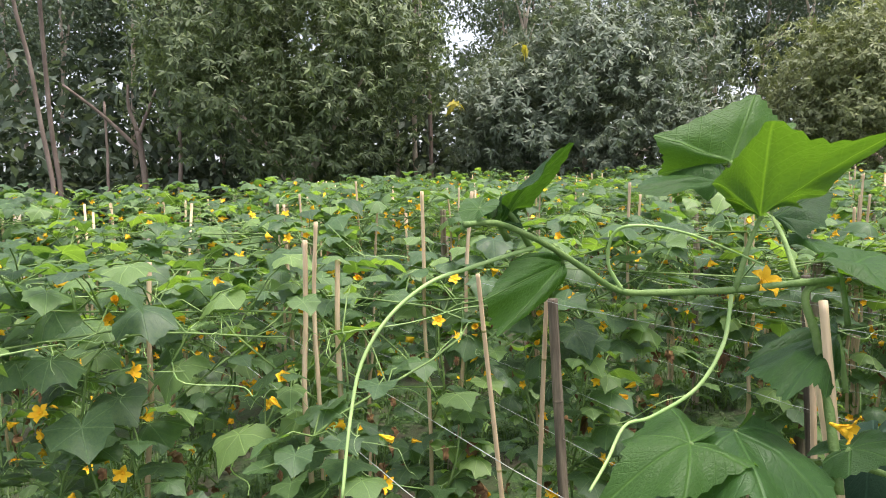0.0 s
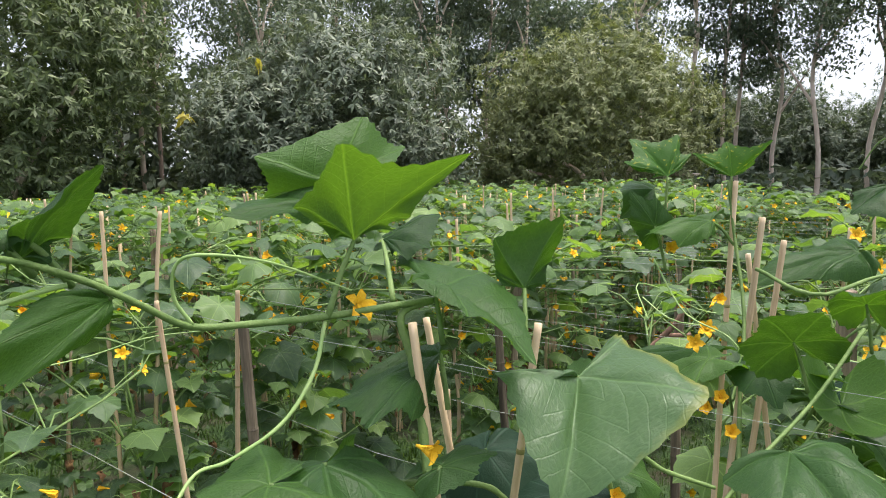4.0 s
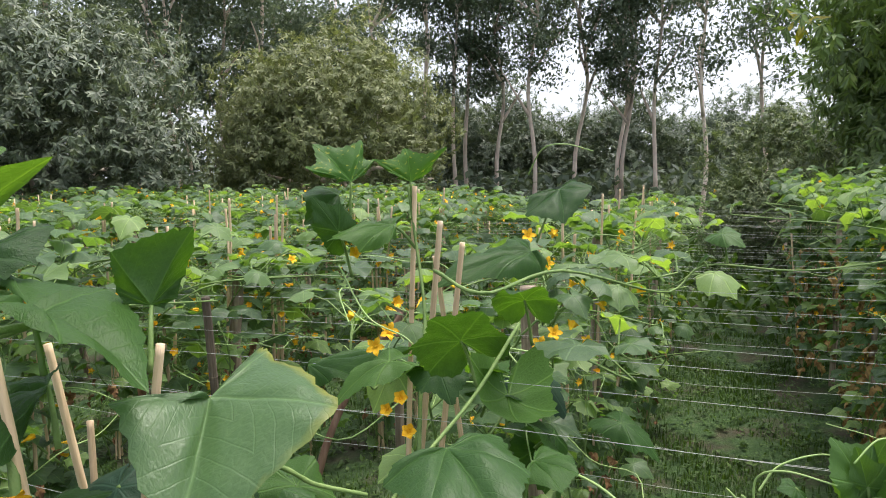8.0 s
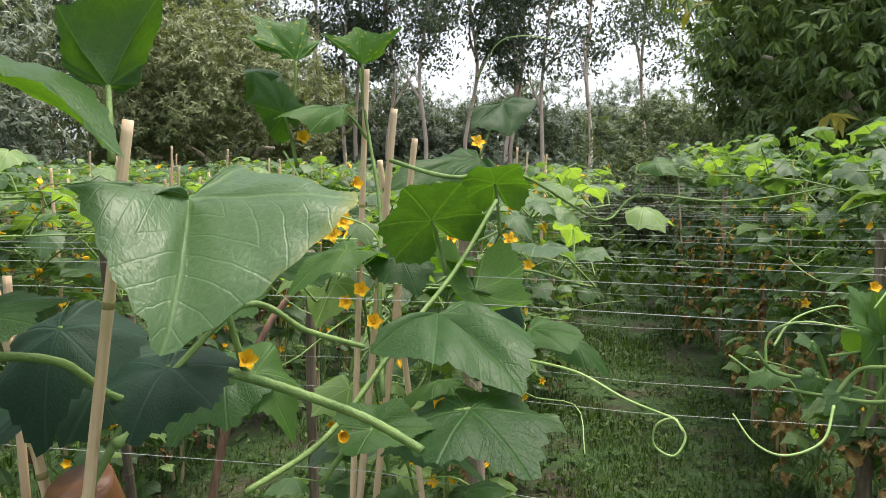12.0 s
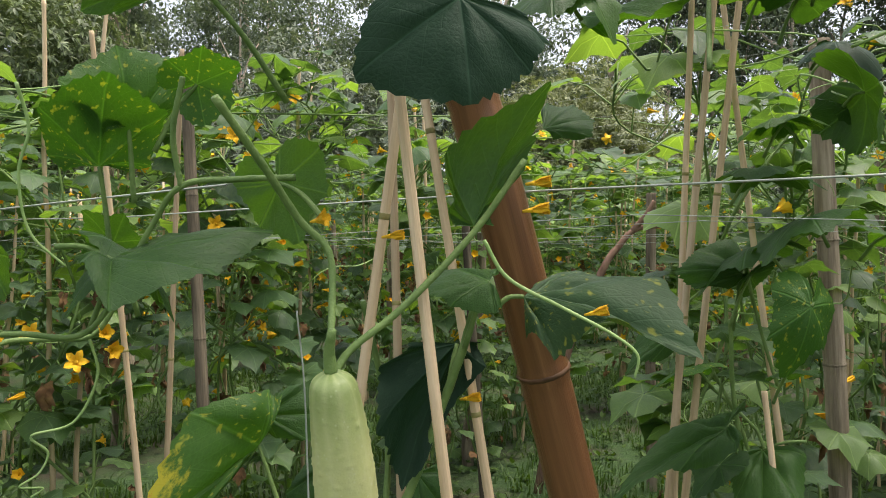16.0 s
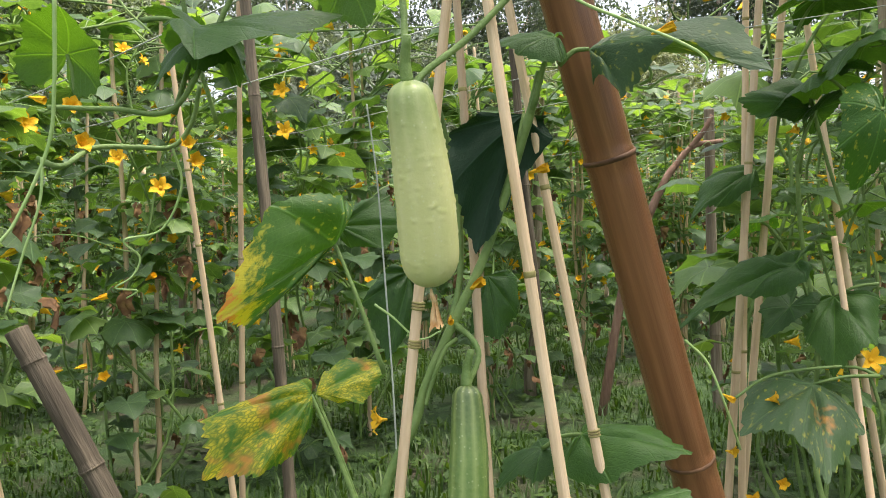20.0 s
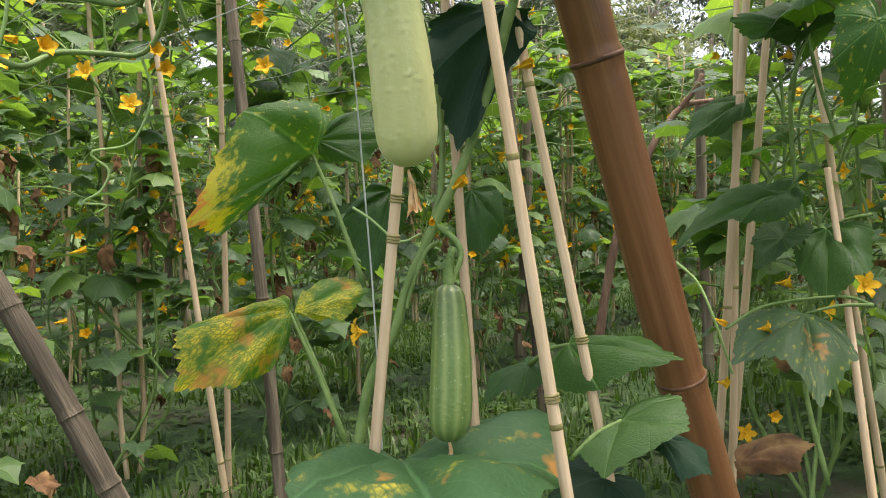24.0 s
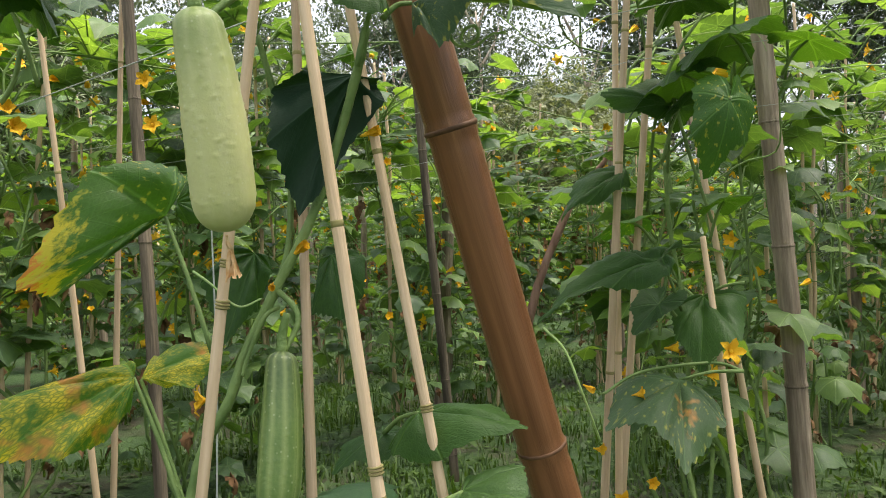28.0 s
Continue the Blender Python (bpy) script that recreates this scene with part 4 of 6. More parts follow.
def blade(root, stalk, ends, look_name, seed, bulge=0.1, base=None, notch=0.05):
    """A broad five-veined blade: its stalk joint and the ends of its five veins."""
    g = np.random.default_rng(seed)
    o = local(root, stalk)
    V = np.array([local(root, e) - o for e in ends])
    V = np.vstack([V[0] * 0.72 - V[2] * 0.12, V, V[4] * 0.72 - V[2] * 0.12])
    nrm = np.cross(V[1], V[3]) + np.cross(V[3], V[5])
    nrm = nrm / np.linalg.norm(nrm)
    if nrm[2] < 0:
        nrm = -nrm
    size = np.linalg.norm(V[3])
    dense, rings = 12, 9
    count = 6 * dense + 1
    verts, uvs = [o], [(0, 0)]
    ph = g.uniform(0, 6.28, 3)
    for k in range(1, rings + 1):
        q = k / rings
        for j in range(count):
            s = j / dense
            i = min(5, int(s))
            t = s - i
            # a rounded line through the vein ends, so that the blade has no creases
            k0, k3 = max(0, i - 1), min(6, i + 2)
            bow = 0.5 * (2 * V[i] + (V[i + 1] - V[k0]) * t + (2 * V[k0] - 5 * V[i] + 4 * V[i + 1] - V[k3]) * t * t + (3 * V[i] - V[k0] - 3 * V[i + 1] + V[k3]) * t**3)
            d = 0.35 * (V[i] * (1 - t) + V[i + 1] * t) + 0.65 * bow
            # straight edges between the vein ends, drawn in a little
            near = min(t, 1 - t)
            spread = 1 - abs(float(V[i] @ V[i + 1])) / (np.linalg.norm(V[i]) * np.linalg.norm(V[i + 1]) + 1e-9)
            reach = 1.0 - notch * math.sin(math.pi * t) ** 1.3 + 0.12 * min(0.6, spread) * math.sin(math.pi * t)
            reach *= 1 + 0.05 * math.exp(-((near / 0.07) ** 2))
            if k == rings:
                reach *= 1 + (0.02 if j % 2 else -0.016) + g.uniform(-0.016, 0.016)
            # a domed blade: pillows between the sunken veins, a drooping and rippled rim
            lift = bulge * size * (q * (1 - q) * 2.0 - 0.35 * q**4) + 0.045 * size * q * q * math.sin(s * 4.2 + ph[0])
            room = min(1.0, spread * 5)
            lift += 0.075 * size * room * math.sin(math.pi * t) * q * (1.15 - q)
            lift -= 0.03 * size * room * math.exp(-((near * q / 0.08) ** 2)) * min(1.0, q * 3)
            p = o + d * q * reach
            pp = p / size * 7
            lift += 0.045 * size * q * noise.noise((pp[0] * 0.45 + seed, pp[1] * 0.45, pp[2] * 0.45)) + 0.024 * size * noise.noise((pp[0] + seed, pp[1], pp[2])) + 0.014 * size * noise.noise((pp[0] * 2.6, pp[1] * 2.6, pp[2] * 2.6 + seed))
            verts.append(p + nrm * lift)
            a = radians(-72 + 54 * s)
            uvs.append((q * math.cos(a), q * math.sin(a)))
    faces = []
    for j in range(count - 1):
        faces.append((0, 1 + j, 2 + j))
        for k in range(rings - 1):
            c = 1 + k * count + j
            faces.append((c, c + count, c + count + 1, c + 1))
    note = {"yellow": "yellowing leaf with brown dry patches", "spot": "leaf with pale yellow spots", "patch": "broad green leaf with dry orange patches", "dark": "leaf with shade put into its dark green", "pale": "fresh pale green leaf", "tipped": "broad green leaf with a yellow edge", "dying": "green leaf with a withered orange tip", "dull": "dull leaf with pale spots", "dry": "brown withered curled leaf"}
    put("leaf", mesh_of("leaf", verts, faces, LOOKS[look_name], uvs), root, None, note.get(look_name, ""))
    if base is not None:
        b = local(root, base)
        line = smooth_line([b, (b + o) / 2 + np.array((0, 0, 0.006)), o], 9)
        put("petiole", mesh_of("petiole", *tube(line, np.linspace(0.0032, 0.0022, 9), 7), M_STEM), root)


def vine(root, points, r0, r1, name="vine", material=None, n=40, sides=8):
    line = smooth_line([local(root, p) for p in points], n)
    bump_ = np.array([0.06 * math.sin(i * 1.9) for i in range(n)])
    put(name, mesh_of(name, *tube(line, np.linspace(r0, r1, n) * (1 + bump_), sides), material or M_STEM), root)


def flower(root, p, face, size, kind):
    s = Vector(local(root, p))
    f = Vector(face).normalized()
    m = frame_of(s, f.cross(Vector((0.31, 0.22, 0.93))), f, size)
    vs, fs = FLOWERS[kind]
    put("flower", mesh_of("flower", vs, fs, M_FLOWER), root, m)


upper = root_at(-0.36, 0.55, "tall cucumber vine with large lobed leaves reaching above the strings")
blade(upper, (-0.392, 0.522, 1.731), [(-0.411, 0.494, 1.748), (-0.397, 0.454, 1.773), (-0.340, 0.462, 1.824), (-0.278, 0.555, 1.811), (-0.352, 0.554, 1.760)], "pale", 1, 0.1, (-0.391, 0.485, 1.661), 0.2)
blade(upper, (-0.459, 0.560, 1.785), [(-0.511, 0.510, 1.774), (-0.501, 0.492, 1.817), (-0.471, 0.612, 1.858), (-0.450, 0.656, 1.828), (-0.432, 0.620, 1.790)], "green", 2, 0.08, (-0.403, 0.538, 1.728), 0.12)
blade(upper, (-0.451, 0.540, 1.764), [(-0.441, 0.508, 1.754), (-0.443, 0.465, 1.757), (-0.473, 0.434, 1.758), (-0.505, 0.503, 1.775), (-0.482, 0.567, 1.785)], "green", 3, 0.06, (-0.403, 0.538, 1.728))
blade(upper, (-0.441, 0.610, 1.723), [(-0.407, 0.609, 1.711), (-0.400, 0.639, 1.715), (-0.418, 0.678, 1.751), (-0.441, 0.674, 1.741), (-0.450, 0.641, 1.729)], "green", 4, 0.1, (-0.372, 0.554, 1.669))
blade(upper, (-0.354, 0.596, 1.673), [(-0.341, 0.556, 1.699), (-0.285, 0.564, 1.667), (-0.236, 0.610, 1.629), (-0.366, 0.700, 1.686), (-0.435, 0.633, 1.702)], "green", 5, 0.12, (-0.342, 0.594, 1.622))
blade(upper, (-0.309, 0.693, 1.670), [(-0.334, 0.675, 1.686), (-0.333, 0.668, 1.724), (-0.284, 0.723, 1.744), (-0.305, 0.739, 1.695), (-0.306, 0.722, 1.675)], "green", 6, 0.12, (-0.290, 0.667, 1.612))
blade(upper, (-0.242, 0.692, 1.584), [(-0.254, 0.650, 1.584), (-0.286, 0.617, 1.599), (-0.191, 0.582, 1.503), (-0.114, 0.707, 1.585), (-0.239, 0.789, 1.611)], "tipped", 7, 0.1, (-0.228, 0.750, 1.428))
blade(upper, (-0.368, 0.620, 1.604), [(-0.312, 0.515, 1.576), (-0.316, 0.466, 1.587), (-0.352, 0.452, 1.587), (-0.395, 0.520, 1.592), (-0.408, 0.654, 1.608)], "green", 8, 0.06, (-0.352, 0.613, 1.547))
blade(upper, (-0.117, 1.003, 1.440), [(-0.170, 0.930, 1.423), (-0.094, 0.883, 1.414), (-0.005, 0.894, 1.400), (-0.007, 1.008, 1.430), (-0.071, 1.084, 1.431)], "pale", 9, 0.12, (-0.127, 0.999, 1.366))
blade(upper, (-0.015, 1.056, 1.416), [(-0.011, 1.013, 1.411), (0.034, 1.004, 1.403), (0.046, 1.040, 1.417), (0.025, 1.092, 1.420), (-0.014, 1.109, 1.419)], "green", 10, 0.12, (-0.031, 1.065, 1.349))
blade(upper, (-0.423, 0.231, 1.738), [(-0.425, 0.248, 1.740), (-0.437, 0.268, 1.753), (-0.385, 0.274, 1.803), (-0.391, 0.230, 1.776), (-0.400, 0.214, 1.752)], "green", 11, 0.1)
blade(upper, (-0.415, 0.290, 1.702), [(-0.401, 0.268, 1.678), (-0.387, 0.209, 1.659), (-0.390, 0.193, 1.684), (-0.405, 0.236, 1.713), (-0.425, 0.279, 1.711)], "green", 12, 0.12, (-0.414, 0.278, 1.717))
leaf(upper, (-0.055, 0.875, 1.373), (0.016, 0.794, 1.363), (0.315, -0.550, 0.773), 0.96, "green", 0, (-0.106, 0.883, 1.338))
leaf(upper, (-0.139, 0.827, 1.362), (-0.080, 0.846, 1.366), (0.098, -0.492, 0.865), 0.7, "green", 2)
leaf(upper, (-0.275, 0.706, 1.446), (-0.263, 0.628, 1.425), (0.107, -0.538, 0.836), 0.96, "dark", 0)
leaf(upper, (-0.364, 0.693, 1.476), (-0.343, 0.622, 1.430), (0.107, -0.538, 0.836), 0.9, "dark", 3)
leaf(upper, (-0.408, 0.200, 1.753), (-0.397, 0.176, 1.740), (0.351, -0.242, 0.904), 0.64, "pale", 2)
leaf(upper, (-0.419, 0.221, 1.757), (-0.412, 0.192, 1.753), (0.351, -0.242, 0.904), 0.51, "pale", 1)
leaf(upper, (-0.356, 0.445, 1.539), (-0.338, 0.310, 1.534), (0.082, -0.057, 0.995), 0.83, "pale", 7)
leaf(upper, (-0.308, 0.550, 1.516), (-0.276, 0.601, 1.534), (0.320, -0.220, 0.921), 0.51, "pale", 0)
leaf(upper, (-0.357, 0.387, 1.539), (-0.358, 0.292, 1.541), (0.320, -0.220, 0.921), 0.7, "green", 4)
vine(upper, [(-0.396, 0.178, 1.743), (-0.399, 0.214, 1.741), (-0.409, 0.268, 1.720), (-0.411, 0.311, 1.696), (-0.411, 0.353, 1.672), (-0.404, 0.405, 1.666), (-0.392, 0.484, 1.662), (-0.366, 0.545, 1.666), (-0.353, 0.591, 1.667)], 0.0023, 0.00377, "vine", n=70)
vine(upper, [(-0.353, 0.591, 1.667), (-0.364, 0.557, 1.655), (-0.350, 0.556, 1.612), (-0.332, 0.550, 1.554), (-0.306, 0.532, 1.475)], 0.00369, 0.00492, "vine")
vine(upper, [(-0.410, 0.355, 1.673), (-0.413, 0.341, 1.698), (-0.405, 0.341, 1.726), (-0.389, 0.360, 1.732), (-0.384, 0.421, 1.719), (-0.362, 0.489, 1.689)], 0.0018, 0.00098, "tendril", M_TENDRIL)
vine(upper, [(-0.411, 0.257, 1.718), (-0.414, 0.235, 1.714), (-0.415, 0.195, 1.706), (-0.413, 0.157, 1.698), (-0.406, 0.119, 1.678), (-0.400, 0.093, 1.649), (-0.385, 0.076, 1.615), (-0.360, 0.057, 1.567)], 0.00197, 0.00115, "tendril", M_TENDRIL)
vine(upper, [(-0.393, 0.483, 1.657), (-0.379, 0.456, 1.616), (-0.376, 0.417, 1.580), (-0.385, 0.369, 1.559), (-0.385, 0.336, 1.557), (-0.373, 0.304, 1.536), (-0.361, 0.274, 1.521)], 0.00213, 0.00123, "tendril", M_TENDRIL)
vine(upper, [(-0.233, 0.727, 1.439), (-0.196, 0.740, 1.426), (-0.157, 0.751, 1.411), (-0.117, 0.758, 1.395), (-0.070, 0.742, 1.380)], 0.00451, 0.00394, "vine")
vine(upper, [(-0.246, 0.720, 1.438), (-0.260, 0.678, 1.418), (-0.275, 0.636, 1.406)], 0.0041, 0.00451, "vine")
flower(upper, (-0.384, 0.518, 1.667), (0.872, -0.120, 0.475), 0.016, 0)
flower(upper, (-0.300, 0.517, 1.545), (0.961, 0.180, -0.212), 0.016, 1)
flower(upper, (-0.223, 0.736, 1.447), (0.738, -0.593, 0.323), 0.0122, 1)
flower(upper, (-0.140, 0.746, 1.387), (0.426, -0.898, 0.108), 0.0122, 2)
flower(upper, (-0.092, 0.899, 1.367), (0.456, -0.883, 0.107), 0.0122, 1)
flower(upper, (-0.016, 0.945, 1.368), (0.189, -0.950, 0.249), 0.0129, 1)
flower(upper, (-0.334, 1.238, 1.508), (0.190, -0.954, 0.233), 0.016, 0)
flower(upper, (-0.307, 1.257, 1.582), (0.863, -0.466, 0.193), 0.0144, 1)
flower(upper, (-0.137, 1.593, 1.447), (0.175, -0.880, 0.441), 0.0182, 0)
flower(upper, (-0.309, 1.227, 1.405), (0.190, -0.954, 0.233), 0.0152, 1)
second = root_at(-0.45, 1.6, "cucumber vine with two yellow-green leaves above its bamboo stakes")
blade(second, (-0.452, 1.384, 1.784), [(-0.475, 1.326, 1.796), (-0.493, 1.292, 1.810), (-0.506, 1.352, 1.856), (-0.449, 1.429, 1.863), (-0.431, 1.440, 1.825)], "spot", 13, 0.1, (-0.458, 1.387, 1.679), 0.24)
blade(second, (-0.350, 1.433, 1.783), [(-0.369, 1.381, 1.802), (-0.395, 1.368, 1.825), (-0.356, 1.430, 1.845), (-0.285, 1.459, 1.847), (-0.320, 1.468, 1.807)], "spot", 14, 0.1, (-0.346, 1.441, 1.677), 0.24)
blade(second, (-0.373, 1.398, 1.702), [(-0.361, 1.357, 1.678), (-0.388, 1.298, 1.670), (-0.437, 1.274, 1.694), (-0.435, 1.390, 1.699), (-0.379, 1.462, 1.719)], "green", 15, 0.1, (-0.345, 1.439, 1.656))
blade(second, (-0.181, 1.969, 1.758), [(-0.245, 1.912, 1.739), (-0.235, 1.871, 1.702), (-0.150, 1.891, 1.686), (-0.106, 1.983, 1.758), (-0.155, 2.056, 1.781)], "green", 16, 0.1, (-0.233, 1.949, 1.625))
blade(second, (-0.197, 1.751, 1.624), [(-0.162, 1.714, 1.585), (-0.239, 1.629, 1.580), (-0.350, 1.569, 1.578), (-0.336, 1.707, 1.611), (-0.255, 1.820, 1.642)], "green", 17, 0.08)
blade(second, (-0.538, 1.352, 1.428), [(-0.473, 1.315, 1.418), (-0.400, 1.333, 1.424), (-0.331, 1.412, 1.469), (-0.462, 1.456, 1.438), (-0.522, 1.423, 1.433)], "green", 18, 0.08)
blade(second, (-0.482, 1.390, 1.760), [(-0.458, 1.332, 1.705), (-0.502, 1.307, 1.716), (-0.506, 1.307, 1.762), (-0.539, 1.404, 1.776), (-0.501, 1.426, 1.770)], "green", 19, 0.1)
leaf(second, (-0.453, 1.334, 1.694), (-0.468, 1.283, 1.758), (0.309, -0.800, 0.514), 0.64, "green", 0)
leaf(second, (-0.160, 1.610, 1.384), (-0.070, 1.573, 1.366), (0.105, -0.272, 0.957), 0.83, "dark", 3)
leaf(second, (-0.239, 1.283, 1.469), (-0.199, 1.241, 1.426), (0.260, -0.673, 0.692), 0.96, "green", 0)
leaf(second, (-0.316, 1.253, 1.480), (-0.380, 1.172, 1.475), (0.072, -0.188, 0.980), 0.64, "green", 4)
leaf(second, (-0.221, 1.390, 1.434), (-0.121, 1.323, 1.469), (-0.130, 0.337, 0.932), 0.64, "green", 2)
leaf(second, (-0.106, 1.586, 1.265), (-0.164, 1.535, 1.316), (0.182, -0.472, 0.863), 0.9, "green", 3)
leaf(second, (0.000, 1.807, 1.230), (0.107, 1.785, 1.198), (0.105, -0.272, 0.957), 0.64, "green", 1)
flower(second, (-0.425, 1.345, 1.652), (0.429, -0.797, 0.425), 0.0167, 1)
flower(second, (-0.342, 1.307, 1.519), (0.429, -0.797, 0.425), 0.0167, 0)
flower(second, (-0.294, 1.245, 1.420), (0.429, -0.797, 0.425), 0.0167, 1)
flower(second, (-0.256, 1.191, 1.384), (0.429, -0.797, 0.425), 0.0167, 1)
flower(second, (-0.204, 1.752, 1.658), (0.429, -0.797, 0.425), 0.0167, 0)
flower(second, (-0.163, 1.756, 1.595), (0.429, -0.797, 0.425), 0.0167, 0)
flower(second, (-0.119, 1.640, 1.464), (0.429, -0.797, 0.425), 0.0167, 0)
flower(second, (-0.038, 2.470, 1.432), (0.429, -0.797, 0.425), 0.0167, 0)
flower(second, (-0.210, 1.513, 1.476), (0.429, -0.797, 0.425), 0.0167, 1)
flower(second, (-0.122, 2.034, 1.362), (0.429, -0.797, 0.425), 0.0167, 0)
vine(second, [(-0.246, 1.205, 1.270), (-0.281, 1.304, 1.410), (-0.304, 1.383, 1.536), (-0.342, 1.432, 1.678), (-0.355, 1.431, 1.775)], 0.0041, 0.00246, "vine")
vine(second, [(-0.291, 1.403, 1.618), (-0.170, 1.335, 1.592), (-0.102, 1.666, 1.593), (0.057, 2.281, 1.463), (0.156, 2.396, 1.529), (0.385, 2.490, 1.510), (0.555, 2.520, 1.527), (0.709, 2.550, 1.556)], 0.00369, 0.0022, "vine")
vine(second, [(-0.205, 1.758, 1.794), (-0.151, 1.667, 1.847), (-0.095, 1.628, 1.855), (-0.032, 1.590, 1.839)], 0.00164, 0.00098, "tendril", M_TENDRIL)
vine(second, [(-0.451, 1.328, 1.632), (-0.378, 1.295, 1.547), (-0.292, 1.273, 1.517), (-0.272, 1.272, 1.479), (-0.312, 1.244, 1.444)], 0.00164, 0.00115, "tendril", M_TENDRIL)
dangling = root_at(0.55, 1.2, "young cucumber vine tip with coiled tendrils lying over the strings")
vine(dangling, [(0.396, 0.979, 1.393), (0.365, 1.034, 1.361), (0.324, 1.065, 1.354), (0.268, 1.109, 1.353), (0.225, 1.154, 1.374)], 0.00287, 0.00164, "vine")
vine(dangling, [(0.324, 1.065, 1.354), (0.349, 1.068, 1.386), (0.378, 1.042, 1.399), (0.399, 0.990, 1.433)], 0.00246, 0.00246, "vine")
leaf(dangling, (0.382, 1.101, 1.420), (0.368, 1.085, 1.472), (0.175, -0.880, 0.441), 0.7, "pale", 2)
leaf(dangling, (0.336, 1.063, 1.359), (0.310, 1.043, 1.344), (0.130, -0.653, 0.746), 0.77, "pale", 0)
leaf(dangling, (0.268, 1.113, 1.366), (0.238, 1.095, 1.359), (0.083, -0.417, 0.905), 0.7, "pale", 1)
leaf(dangling, (0.378, 1.041, 1.393), (0.393, 1.020, 1.414), (0.083, -0.417, 0.905), 0.7, "pale", 3)
vine(dangling, [(0.319, 1.043, 1.351), (0.302, 1.014, 1.320), (0.264, 1.005, 1.304), (0.234, 1.014, 1.312), (0.214, 1.037, 1.336)], 0.00164, 0.00098, "tendril", M_TENDRIL)
vine(dangling, [(0.258, 1.096, 1.371), (0.260, 1.097, 1.415), (0.291, 1.076, 1.436), (0.345, 1.061, 1.432)], 0.00164, 0.00098, "tendril", M_TENDRIL)
vine(dangling, [(0.243, 1.080, 1.397), (0.271, 1.095, 1.370), (0.335, 1.110, 1.360), (0.412, 1.125, 1.340), (0.482, 1.140, 1.349), (0.538, 1.155, 1.374)], 0.002, 0.0032, "vine")
vine(dangling, [(0.320, 1.080, 1.397), (0.365, 1.095, 1.402), (0.439, 1.110, 1.417), (0.487, 1.125, 1.440), (0.534, 1.140, 1.482)], 0.0018, 0.003, "vine")
vine(dangling, [(0.262, 1.080, 1.406), (0.285, 1.095, 1.435), (0.332, 1.110, 1.450), (0.365, 1.125, 1.439)], 0.0014, 0.0009, "tendril", M_TENDRIL)
vine(dangling, [(0.364, 1.080, 1.454), (0.388, 1.095, 1.479), (0.417, 1.110, 1.484), (0.452, 1.125, 1.510)], 0.0012, 0.0008, "tendril", M_TENDRIL)
vine(dangling, [(0.402, 1.080, 1.358), (0.430, 1.095, 1.396), (0.460, 1.110, 1.378), (0.479, 1.125, 1.330), (0.465, 1.140, 1.291)], 0.0014, 0.0009, "tendril", M_TENDRIL)
leaf(dangling, (0.373, 1.100, 1.423), (0.350, 1.080, 1.489), (0.5, -0.75, 0.45), 0.8, "pale", 5)
leaf(dangling, (0.383, 1.120, 1.419), (0.399, 1.100, 1.482), (-0.3, -0.8, 0.5), 0.7, "pale", 2)
leaf(dangling, (0.304, 1.090, 1.411), (0.285, 1.070, 1.420), (0.1, -0.6, 0.8), 0.8, "pale", 0)
leaf(dangling, (0.313, 1.090, 1.368), (0.308, 1.070, 1.347), (0.2, -0.8, 0.5), 0.7, "pale", 3)
leaf(dangling, (0.522, 1.200, 1.427), (0.482, 1.180, 1.529), (0.2, -0.7, 0.65), 0.9, "pale", 6)
leaf(dangling, (0.528, 1.200, 1.373), (0.473, 1.180, 1.345), (0.2, -0.5, 0.85), 0.9, "green", 4)
leaf(dangling, (0.438, 1.160, 1.411), (0.452, 1.140, 1.441), (0.1, -0.6, 0.8), 0.9, "dull", 1)
flower(dangling, (0.459, 1.100, 1.446), (0.1, -0.9, 0.4), 0.0125, 1)
flower(dangling, (0.490, 1.100, 1.361), (0.1, -0.9, 0.4), 0.0125, 1)
flower(dangling, (0.548, 1.600, 1.431), (0.1, -0.9, 0.4), 0.0125, 1)
leaf(second, (0.197, 2.400, 1.621), (0.261, 2.360, 1.614), (0.1, -0.6, 0.8), 0.8, "pale", 1, (0.216, 2.450, 1.517))
leaf(second, (0.146, 2.350, 1.542), (0.166, 2.330, 1.567), (0.1, -0.5, 0.8), 0.8, "pale", 2, (0.162, 2.350, 1.526))
flower(dangling, (0.536, 1.636, 1.395), (0.284, -0.853, 0.437), 0.0152, 1)
fruiting = root_at(-0.38, 0.62, "cucumber plant with two hanging cucumbers and yellowing lower leaves")
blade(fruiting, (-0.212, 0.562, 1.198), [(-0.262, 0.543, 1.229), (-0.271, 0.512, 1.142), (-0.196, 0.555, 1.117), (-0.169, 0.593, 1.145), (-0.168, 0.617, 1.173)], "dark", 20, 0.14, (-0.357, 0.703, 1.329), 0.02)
blade(fruiting, (-0.279, 0.671, 1.030), [(-0.289, 0.653, 1.051), (-0.292, 0.641, 1.096), (-0.229, 0.708, 1.161), (-0.248, 0.722, 1.110), (-0.275, 0.702, 1.058)], "pale", 21, 0.1)
blade(fruiting, (-0.566, 0.477, 0.999), [(-0.559, 0.444, 1.000), (-0.509, 0.443, 0.967), (-0.484, 0.534, 0.988), (-0.507, 0.615, 1.030), (-0.562, 0.608, 1.034)], "pale", 22, 0.1, (-0.606, 0.442, 1.011))
blade(fruiting, (-0.290, 0.813, 1.139), [(-0.269, 0.825, 1.128), (-0.246, 0.838, 1.131), (-0.252, 0.857, 1.154), (-0.282, 0.862, 1.171), (-0.306, 0.848, 1.175)], "green", 23, 0.1)
